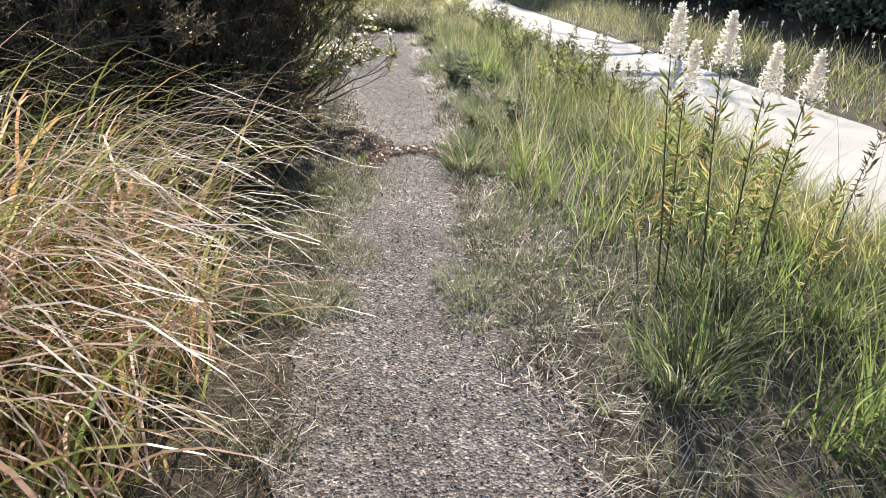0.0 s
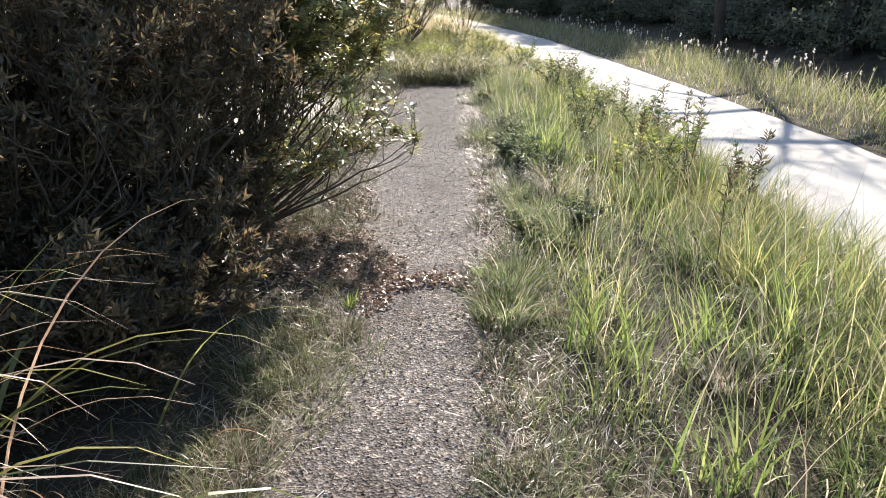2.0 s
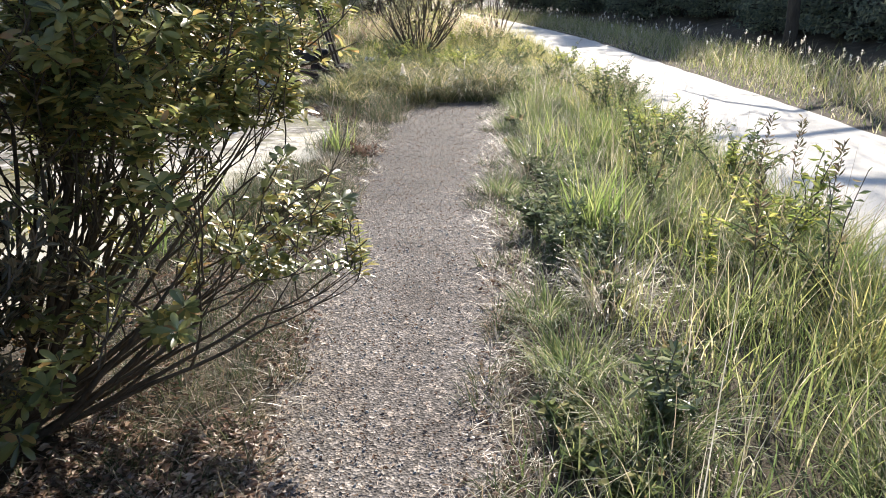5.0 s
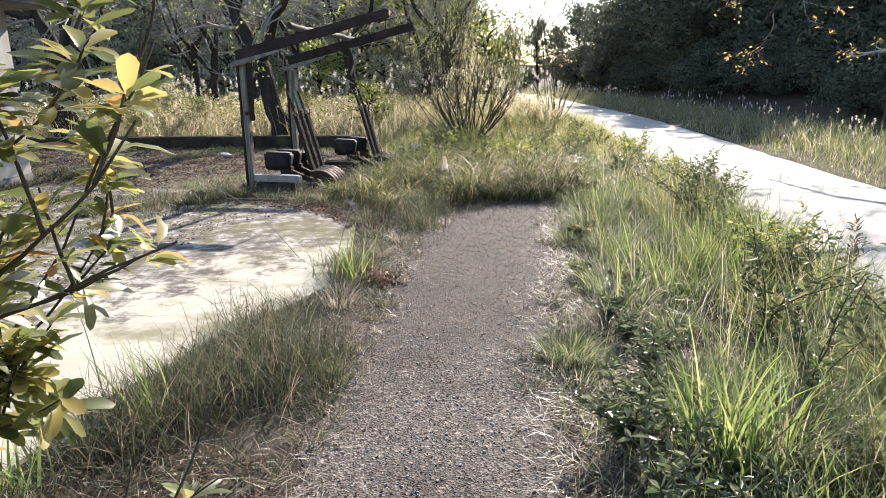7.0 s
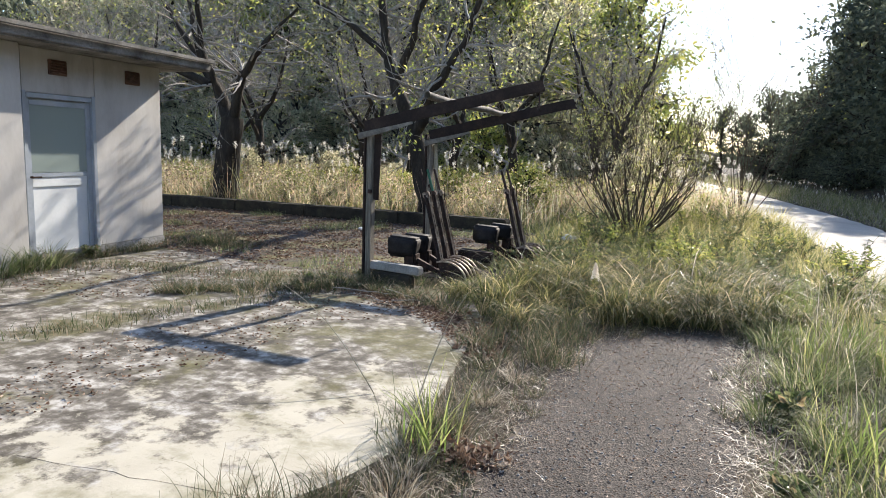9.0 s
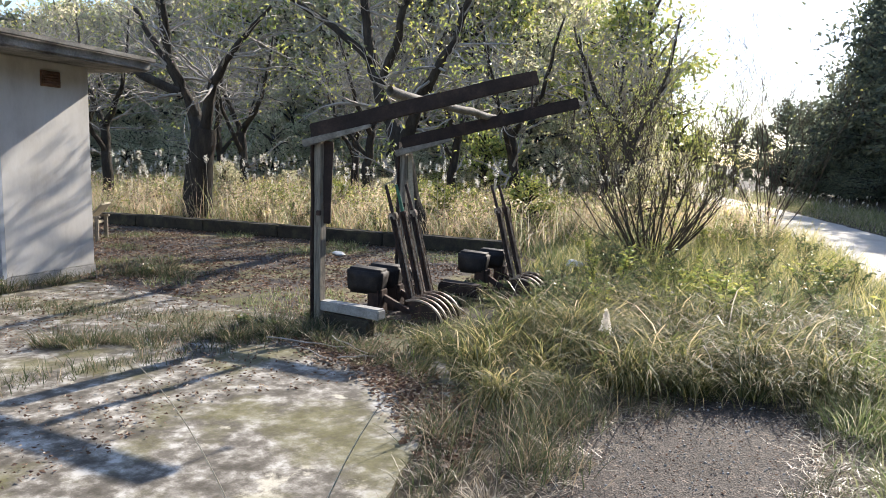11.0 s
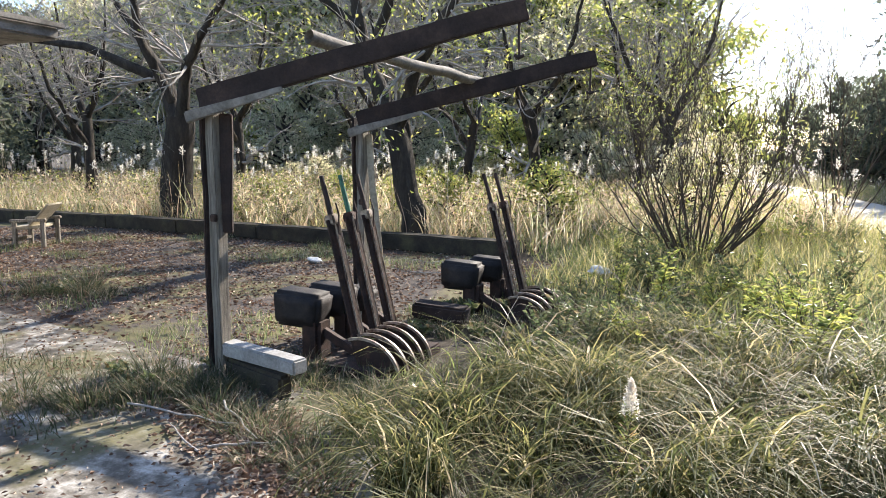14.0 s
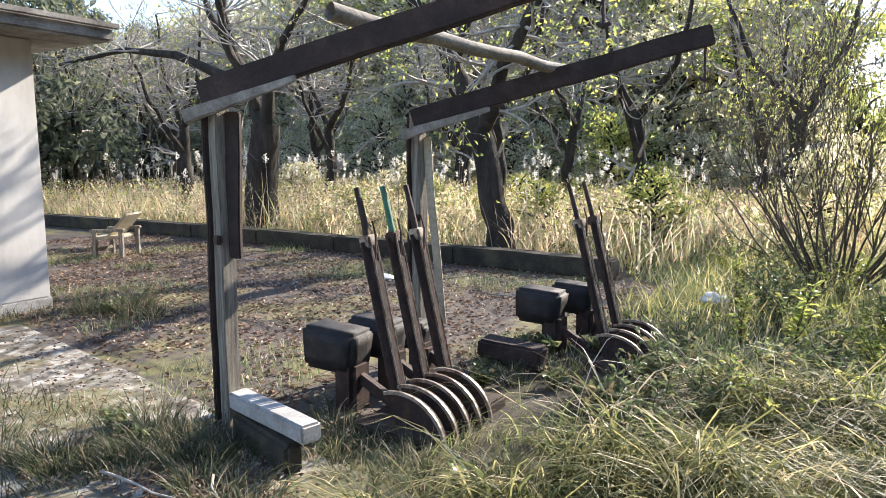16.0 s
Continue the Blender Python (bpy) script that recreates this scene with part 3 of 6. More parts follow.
# ---- the shed ----
def shed():
    # local frame: x along the front wall from the sunny corner; depth runs into the shed, to local -y
    def pose_in(x, depth, z, rx=0):
        return pose(x, -depth, z, rx)

    m = Matrix.Translation((-8.86, 14.45, 0)) @ pose(0, 0, 0, 0, 0, -79.6)
    t = thing("shed", m, "small white plastered concrete shed with flat roof", "shed")
    H, D = 2.56, 3.4
    def wall(x0, x1, z0, z1, y0=0.0, y1=0.15, name="wall", mat=M_WALL, lab=""):
        return part(name, box(x1 - x0, y1 - y0, z1 - z0, pose_in((x0 + x1) / 2, (y0 + y1) / 2, (z0 + z1) / 2), 0.008), mat, t, lab)
    dx0, dx1, dh = 1.22, 2.29, 2.04
    wall(0, dx0, 0.12, H)
    wall(dx0 + 0.002, dx1 - 0.002, dh + 0.002, H)
    wall(dx1, 2.42, 0.12, H)
    wall(2.422, 5.2, 0.0, H, -0.16, 0.15, "wall", M_WALL, "wall pier set forward beside the door")
    wall(-0.012, 2.418, -0.05, 0.118, -0.012, 0.16, "plinth", M_BLOCK, "grey concrete plinth")
    wall(0.0, 0.15, 0.12, H, 0.152, D)
    wall(5.05, 5.2, 0.0, H, 0.152, D)
    wall(0.152, 5.048, 0.0, H, D - 0.15, D)
    part("floor", box(4.9, D - 0.3, 0.1, pose_in(2.6, D / 2, 0.02), 0), M_BLOCK, t)
    part("roof", box(6.2, D + 1.08, 0.13, pose_in(2.6, D / 2 + 0.02, H + 0.066), 0.02, 6, 0.01), M_ROOF, t, "flat concrete roof slab with grimy edge")
    part("fascia", box(6.26, 0.05, 0.05, pose_in(2.6, -0.548, H + 0.145), 0.006), M_ROOF, t)
    for vx in (0.55, 1.78):
        v = part("vent", box(0.26, 0.03, 0.18, pose_in(vx, -0.006, 2.36), 0.004), M_RUSTVENT, t, "rusty wall vent")
        for k in range(5):
            part("slat", box(0.23, 0.02, 0.018, pose_in(vx, -0.028, 2.30 + k * 0.03, 30), 0.002), M_RUSTVENT, v)
    door = part("door", box(0.99, 0.03, 1.92, pose_in(1.755, 0.075, 1.05), 0.003), M_PANEL, t, "white lower half and frosted glass door")
    w = 0.055
    part("door_frame", join(box(w, 0.12, dh - 0.06, pose_in(dx0 + w / 2, 0.05, dh / 2 + 0.05), 0.004), box(w, 0.12, dh - 0.06, pose_in(dx1 - w / 2, 0.05, dh / 2 + 0.05), 0.004),
                            box(dx1 - dx0 - 2 * w, 0.12, w, pose_in(1.76, 0.05, dh - w / 2 - 0.002), 0.004)), M_ALU, t, "blue-grey aluminium door frame")
    part("pane", box(0.83, 0.012, 0.80, pose_in(1.755, 0.052, 1.50), 0.002), M_FROST, door, "frosted glass pane")
    part("rail", join(box(0.07, 0.03, 1.86, pose_in(1.31, 0.048, 1.06), 0.003), box(0.07, 0.03, 1.86, pose_in(2.20, 0.048, 1.06), 0.003),
                      box(0.82, 0.03, 0.05, pose_in(1.755, 0.048, 1.07), 0.003), box(0.82, 0.03, 0.07, pose_in(1.755, 0.048, 1.935), 0.003)), M_ALU, door, "aluminium door rail")
    part("kick_plate", box(0.80, 0.012, 0.14, pose_in(1.755, 0.050, 1.00), 0.002), M_PANEL, door)
    part("handle", join(box(0.12, 0.025, 0.02, pose_in(2.14, -0.015, 1.05), 0.006), box(0.025, 0.06, 0.025, pose_in(2.19, 0.01, 1.05), 0.006)), M_RUST, door, "dark lever handle")
    return t


shed()

# ---- the old lever shelter: two posts with rising beams ----
def tapered(bm, start, d, length):
    """Thins a beam upwards from its lower edge towards its far end."""
    for v in bm.verts:
        s = max(0.0, min(1.0, (v.co - start).dot(d) / length))
        axis = start + d * (v.co - start).dot(d)
        v.co = axis + (v.co - axis) * (1 - 0.55 * s) + Vector((0, 0, 0.02 * s))
    return bm


def shelter():
    t = thing("shelter_frame", pose(-4.72, 13.85, 0), "remains of an open timber shelter with two rising beams", "shelter frame")
    inv = Matrix.Translation((4.72, -13.85, 0))
    r1, t1 = Vector((-4.72, 13.83, 1.78)), Vector((-3.04, 14.70, 2.27))
    r2, t2 = Vector((-4.80, 15.42, 1.73)), Vector((-3.19, 16.27, 2.19))
    def add(name, bm, mat, lab="", parent=t):
        bmesh.ops.transform(bm, matrix=inv, verts=bm.verts)
        return part(name, bm, mat, parent, lab)
    for r, tip, base in ((r1, t1, Vector((-4.72, 13.86, 0))), (r2, t2, Vector((-4.86, 15.46, 0)))):
        d = (tip - r).normalized()
        side = Vector((-d.y, d.x, 0)).normalized()
        yaw = math.degrees(math.atan2(d.y, d.x))
        h = r.z - 0.05
        hd = Vector((d.x, d.y, 0)).normalized()
        add("post", beam(base, base + Vector((0, 0, h)), 0.076, 0.080, 0, 0.006, 0.012), M_OLDWOOD, "split grey weathered post")
        add("side_plank", beam(base - hd * 0.052, base - hd * 0.052 + Vector((0.0, 0.0, h + 0.05)), 0.024, 0.085, 0, 0.006, 0.012), M_DARKWOOD, "dark rotting plank beside the post")
        if r is r1:
            add("side_plank", beam(base + hd * 0.056 + Vector((0, 0, 0.95)), base + hd * 0.075 + Vector((0, 0, h - 0.05)), 0.035, 0.08, 0, 0.006, 0.012), M_DARKWOOD)
        else:
            add("side_plank", beam(base + hd * 0.16 + Vector((0, 0, 0.3)), base + hd * 0.05 + Vector((0, 0, h - 0.08)), 0.022, 0.055, 0, 0.006, 0.012), M_CARD, "pale leaning board")
        b = add("beam", beam(r - d * 0.06, tip, 0.065, 0.125, 0, 0.008, 0.010), M_DARKWOOD, "dark rising timber beam")
        s0 = r - d * 0.13 + side * -0.06 + Vector((0, 0, -0.10))
        add("brace", tapered(beam(s0, s0 + d * 0.62, 0.04, 0.07, 0, 0.008, 0.010), s0, d, 0.62), M_GREYWOOD, "short grey brace under the beam")
        bolt = add("bolt", box(0.045, 0.03, 0.045, Matrix.Translation(base + Vector((0.03, -0.055, 1.05))), 0.006), M_RUST, "square bolt head")
        hook0 = tip - d * 0.04 + Vector((0, 0, -0.06))
        V, Q = merge(tubes([([hook0 + Vector((0, 0, 0.02)), hook0 + Vector((0, 0, -0.10)), hook0 + Vector((0.004, 0, -0.19))], [0.008, 0.008, 0.008])], 6),
                     tubes([([hook0 + Vector((-0.025, 0, -0.185)), hook0 + Vector((0.0, 0, -0.20)), hook0 + Vector((0.03, 0.01, -0.19))], [0.010, 0.014, 0.009])], 6))
        quads("hook", V + np.array([4.72, -13.85, 0]), Q, M_RUST, t, "hanging iron hook")
    # round purlin laid over both beams
    a, b = Vector((-4.17, 14.12, 2.115)), Vector((-4.02, 15.95, 2.02))
    pts = [a.lerp(b, k / 8) + Vector((0.015 * math.sin(k * 1.7), 0, 0.012 * math.cos(k * 2.1))) for k in range(9)]
    V, Q = tubes([([p + Vector((4.72, -13.85, 0)) for p in pts], [0.043 - 0.001 * k for k in range(9)])], 10)
    quads("purlin", V, Q, M_GREYWOOD, t, "grey round pole across the beams", True)
    add("foot_block", box(0.68, 0.11, 0.09, Matrix.Translation((-4.36, 13.86, 0.215)) @ pose(0, 0, 0, 0, 0, -4), 0.012, 3, 0.006), M_BLOCK, "grey concrete foot block")
    # dark block stands in for the shade under the foot block
    add("foot_shade", box(0.58, 0.09, 0.16, Matrix.Translation((-4.38, 13.83, 0.08)) @ pose(0, 0, 0, 0, 0, -8), 0.02), M_KERB, "dark block standing in for shade under the foot block")


shelter()

# ---- iron point levers ----
def lever_frame(name, m, count, weights, green):
    """Levers lean to local -x, stand in a row along local y."""
    t = thing(name, m, "rusty iron lever frame with %s upright levers and curved guards" % ("three" if count == 3 else "two"), "lever frame", "old point levers")
    gap = 0.23 if count == 3 else 0.30
    for i in range(count):
        y = i * gap
        foot, sh = Vector((0.03, y, 0.12)), Vector((-0.20, y + 0.03, 0.98))
        d = (sh - foot).normalized()
        lv = part("lever", join(beam(foot, sh, 0.07, 0.012, 0, 0.002, 0), beam(foot + Vector((0, 0.05, 0)), sh + Vector((0, 0.05, 0)), 0.07, 0.012, 0, 0.002, 0),
                                beam(foot + Vector((0.0, 0.025, 0)), sh + Vector((0.0, 0.025, 0)), 0.03, 0.036, 0, 0.002, 0)), M_RUST, t, "rusty double-plate lever")
        perp = Vector((d.z, 0, -d.x))
        for yy in (0.0, 0.05):
            o = perp * 0.036 + Vector((0, yy, 0))
            part("worn_edge", beam(foot + o, sh + o, 0.004, 0.014, 0, 0.001, 0), M_EDGE, lv, "bright worn edge")
        part("cap", box(0.08, 0.072, 0.07, Matrix.Translation(sh + Vector((0, 0.025, 0.0))) @ pose(0, 0, 0, 0, -15), 0.01), M_EDGE if i != 1 else M_RUST, lv, "lever collar")
        top = sh + d * 0.30 + Vector((-0.02, 0.02, 0))
        V, Q = tubes([([sh + Vector((0, 0.025, 0)), sh.lerp(top, 0.5) + Vector((0, 0.025, 0)), top + Vector((0, 0.02, 0.0))], [0.02, 0.018, 0.016])], 8)
        V2, Q2 = tubes([([top + Vector((0, 0.02, 0.0)), top + Vector((0, 0.02, 0.0)) + d * 0.004], [0.016, 0.002])], 8)
        quads("handle", *merge((V, Q), (V2, Q2)), M_GREEN if green and i == 1 else M_RUST, lv, "green painted handle" if green and i == 1 else "iron handle", True)
        catch0 = sh + perp * 0.05 + d * -0.1
        V, Q = tubes([([catch0, catch0 + perp * 0.03 + d * 0.12, catch0 + perp * 0.025 + d * 0.2], [0.006, 0.006, 0.005])], 6)
        quads("catch", V, Q, M_RUST, lv, "trigger catch rod")
    for i in range(2 * count - 1 if count == 3 else 4):
        y = -0.10 + i * (gap * count / (2 * count - 1)) * 0.86
        bm = bmesh.new()
        R0, R1, th, n = 0.265, 0.247, 0.008, 14
        ring = []
        for k in range(n + 1):
            a = radians(112 - 118 * k / n)
            c, s = math.cos(a) * 1.08, math.sin(a)
            ring.append([bm.verts.new((0.12 + R * c, y + dy, -0.03 + R * s)) for R, dy in ((R0, -th), (R0, th), (R1, th), (R1, -th))])
        for k in range(n):
            for e in range(4):
                bm.faces.new((ring[k][e], ring[k][(e + 1) % 4], ring[k + 1][(e + 1) % 4], ring[k + 1][e]))
        bm.faces.new(ring[0])
        bm.faces.new(ring[-1])
        g = part("guard", bm, M_EDGE, t, "curved guard strip, worn pale on top")
        bm = bmesh.new()
        face = [bm.verts.new((0.12 + 0.245 * math.cos(radians(112 - 118 * k / n)) * 1.08, y + 0.018, -0.03 + 0.245 * math.sin(radians(112 - 118 * k / n)))) for k in range(n + 1)]
        face.append(bm.verts.new((0.12, y + 0.018, -0.10)))
        f = bm.faces.new(face)
        ex = bmesh.ops.extrude_face_region(bm, geom=[f])
        bmesh.ops.translate(bm, vec=(0, 0.03, 0), verts=[v for v in ex["geom"] if isinstance(v, bmesh.types.BMVert)])
        part("quadrant_plate", bm, M_RUST, t)
    part("bed", box(0.5, gap * count + 0.15, 0.08, pose(0.10, gap * (count - 1) / 2, 0.0), 0.015), M_RUST, t, "iron bed frame half buried in grass")
    for wx, wy, wz, sx, sy, sz in weights:
        bm = box(sx, sy, sz, None, 0, 0, 0)
        for v in bm.verts:
            if v.co.z < 0:
                v.co.x *= 0.88
                v.co.y *= 0.92
        bmesh.ops.subdivide_edges(bm, edges=bm.edges[:], cuts=2, use_grid_fill=True)
        bmesh.ops.bevel(bm, geom=[e for e in bm.edges if e.calc_face_angle(0) > 0.7], offset=0.028, segments=3, affect="EDGES")
        for v in bm.verts:
            v.co += Vector([0.008 * noise.noise(v.co * 9 + Vector((q * 5.3, wx, wy))) for q in range(3)])
        bmesh.ops.transform(bm, matrix=pose(wx, wy, wz, 0, 4, 6), verts=bm.verts)
        part("counterweight", bm, M_CAST, t, "heavy cast counterweight block", True)
        part("weight_arm", beam((wx + 0.05, wy, wz - sz * 0.4), (0.0, wy, 0.03), 0.05, 0.06, 0, 0.006, 0), M_RUST, t)
        part("weight_foot", box(sx * 0.42, sy * 0.7, 0.34, pose(wx + 0.11, wy, wz - 0.22), 0.03), M_RUST, t)


lever_frame("lever_frame", Matrix.Translation((-4.17, 14.50, 0.02)) @ pose(0, 0, 0, 0, 0, 8), 3,
            [(-0.50, 0.12, 0.33, 0.38, 0.25, 0.25), (-0.46, 0.45, 0.33, 0.34, 0.23, 0.24), (-0.42, 0.75, 0.29, 0.28, 0.2, 0.18)], True)
lever_frame("lever_frame", Matrix.Translation((-3.93, 16.35, 0.0)) @ pose(0, 0, 0, 0, 0, 8), 2,
            [(-0.46, 0.0, 0.36, 0.36, 0.26, 0.25), (-0.34, 0.35, 0.37, 0.33, 0.24, 0.23)], False)


def loose_things():
    b = box(0.46, 0.18, 0.14, None, 0.02, 3, 0.012)
    ob = part("timber_sleeper", b, M_DARKWOOD)
    ob.matrix_world = pose(-4.30, 15.80, 0.12, 0, 4, 12)
    tagged(ob, "short dark timber offcut lying in the grass", "timber")
    # broken chair
    t = thing("broken_chair", pose(-12.05, 16.5, 0.006, 0, 0, -52), "broken low chair with faded tan back board", "chair")
    part("backrest", box(0.50, 0.03, 0.46, pose(0.0, 0.14, 0.48, -42), 0.01), M_CARD, t, "faded tan board")
    part("seat", box(0.50, 0.44, 0.05, pose(0, -0.05, 0.30, 4), 0.012), M_CARD, t)
    for x in (-0.24, 0.24):
        for y in (-0.2, 0.2):
            part("leg", beam((x, y, 0), (x, y, 0.40), 0.06, 0.06, 0, 0.008, 0.004), M_OLDWOOD, t)
        part("arm_rest", beam((x, -0.26, 0.40), (x, 0.26, 0.42), 0.07, 0.04, 0, 0.008, 0.004), M_OLDWOOD, t)
    part("stretcher", beam((-0.24, -0.2, 0.12), (0.24, -0.2, 0.12), 0.04, 0.05, 0, 0.006, 0.004), M_OLDWOOD, t)
    for x, y, z, s in ((-3.86, 18.45, 0.14, 0.095), (-7.46, 17.68, 0.04, 0.08)):
        bm = bmesh.new()
        bmesh.ops.create_icosphere(bm, subdivisions=3, radius=s)
        for v in bm.verts:
            v.co = Vector((v.co.x * 1.3, v.co.y, v.co.z * 0.5)) * (1 + 0.5 * noise.noise(v.co * 14 + Vector((x, y, 0))))
        ob = part("plastic_scrap", bm, M_WHITE, None, "", True)
        ob.matrix_world = pose(x, y, z)
        tagged(ob, "crumpled white plastic scrap lying on the ground", "litter")
    n = 260
    c = rng.normal(0, 1, (n, 3)) * np.array([0.10, 0.07, 0.03]) + np.array([0, 0, 0.035])
    ob = quads("leaf_clod", *leaves(np.abs(c) * np.array([0, 0, 1]) + c * np.array([1, 1, 0]), rng.normal(0, 1, (n, 3)), rng.uniform(0.03, 0.06, n), rng.uniform(0.015, 0.03, n)), L_DEAD)
    ob.matrix_world = pose(-1.72, 10.4, 0.004, 0, 0, 20)
    tagged(ob, "brown clod of matted dead leaves on the path edge", "leaf clod", kind="stuff")
    for root, top in (((-2.62, 10.9, 0.0), (-3.5, 11.05, 0.58)), ((-2.15, 10.5, 0.0), (-2.0, 10.9, 0.75)), ((-2.2, 8.1, 0.0), (-2.5, 8.3, 0.55))):
        a, b = Vector(root), Vector(top)
        pts = [a.lerp(b, k / 8) + Vector((0, 0, 0.10 * math.sin(3.1416 * k / 8))) for k in range(9)]
        ob = quads("dry_stalk", *tubes([([p - a for p in pts], [0.004 - 0.0003 * k for k in range(9)])], 5), M_STRAW)
        ob.matrix_world = Matrix.Translation(a)
        tagged(ob, "long thin dry stalk leaning over the slab", "stalk", "dry stalks")
    # fallen sticks by the post
    r = random.Random(77)
    for x, y, l, a, z in ((-4.35, 13.25, 0.75, 10, 0.05), (-4.0, 13.35, 0.6, -25, 0.06), (-3.75, 13.2, 0.4, 40, 0.04), (-4.15, 13.1, 0.5, 160, 0.03), (-5.6, 17.8, 0.7, 20, 0.03), (-6.2, 18.4, 0.9, -15, 0.03), (-5.9, 18.6, 0.6, 60, 0.05), (-9.5, 17.6, 1.6, 12, 0.02)):
        pts = [Vector((l * (k / 6 - 0.5), r.gauss(0, 0.006), abs(r.gauss(0, 0.006)))) for k in range(7)]
        ob = quads("stick", *tubes([(pts, [0.007 - 0.0007 * k for k in range(7)])], 6), M_TWIG)
        ob.matrix_world = pose(x, y, z, 0, 0, a)
        tagged(ob, "thin bare fallen stick lying on the ground", "stick", "fallen sticks")


loose_things()

# ---- plants ----
def scatter(n, x0, x1, y0, y1, keep):
    """Random ground places inside keep(x, y)."""
    out = np.zeros((0, 2))
    while len(out) < n:
        p = np.stack([rng.uniform(x0, x1, n * 2), rng.uniform(y0, y1, n * 2)], 1)
        out = np.concatenate([out, p[keep(p[:, 0], p[:, 1])]])
    return out[:n]


def on_ground(p, dz=-0.01):
    return np.stack([p[:, 0], p[:, 1], ground_z(p[:, 0], p[:, 1]) + dz], 1)


YS = np.linspace(-3, 14.1, 200)
PL, PR = np.array([path_left(y) for y in YS]), np.array([path_right(y) for y in YS])


def pl(y):
    return np.where(y > 14.1, -1.2, np.interp(y, YS, PL))


def pr(y):
    return np.where(y > 14.1, -0.9, np.interp(y, YS, PR))


def near_edge(y):
    return road_far(y) - ROAD_W


def patchy(x, y, s, k=0.0):
    return np.array([noise.noise(Vector((a * s, b * s, k))) for a, b in zip(x, y)])


def stuff(name, pair, mat, label, category):
    return tagged(quads(name, *pair, mat), label, category, kind="stuff")


def grass(roots, h, w, lean=(0.0, 0.5), bend=(0.3, 1.4), segs=3, ang=None):
    n = len(roots)
    hh = h * rng.uniform(0.55, 1.25, n)
    a = rng.uniform(0, 2 * np.pi, n) if ang is None else ang + rng.normal(0, 0.7, n)
    return blades(roots, hh, w * rng.uniform(0.6, 1.3, n), a, rng.uniform(*lean, n), rng.uniform(*bend, n), segs)


def tussocks(centres, n, r, h, w, bend=(0.9, 2.0), name="verge_tussocks", mat=None, label="matted tussocks of fine verge grass", ang=None, spread=0.6):
    """Mounds of fine blades that spill outwards from each centre."""
    m = len(centres) * n
    C = np.repeat(centres, n, 0)
    size = np.repeat(rng.uniform(0.6, 1.25, len(centres)), n)
    a = rng.uniform(0, 2 * np.pi, m)
    rad = np.sqrt(rng.random(m)) * r * size
    p = C + np.stack([np.cos(a), np.sin(a)], 1) * rad[:, None]
    head = (a if ang is None else ang) + rng.normal(0, spread, m)
    V, Q = blades(on_ground(p), h * size * rng.uniform(0.5, 1.2, m), w * rng.uniform(0.6, 1.3, m), head, rng.uniform(0.0, 0.5, m), rng.uniform(*bend, m), 5)
    stuff(name, (V, Q), mat or G_GREEN, label, "grass")


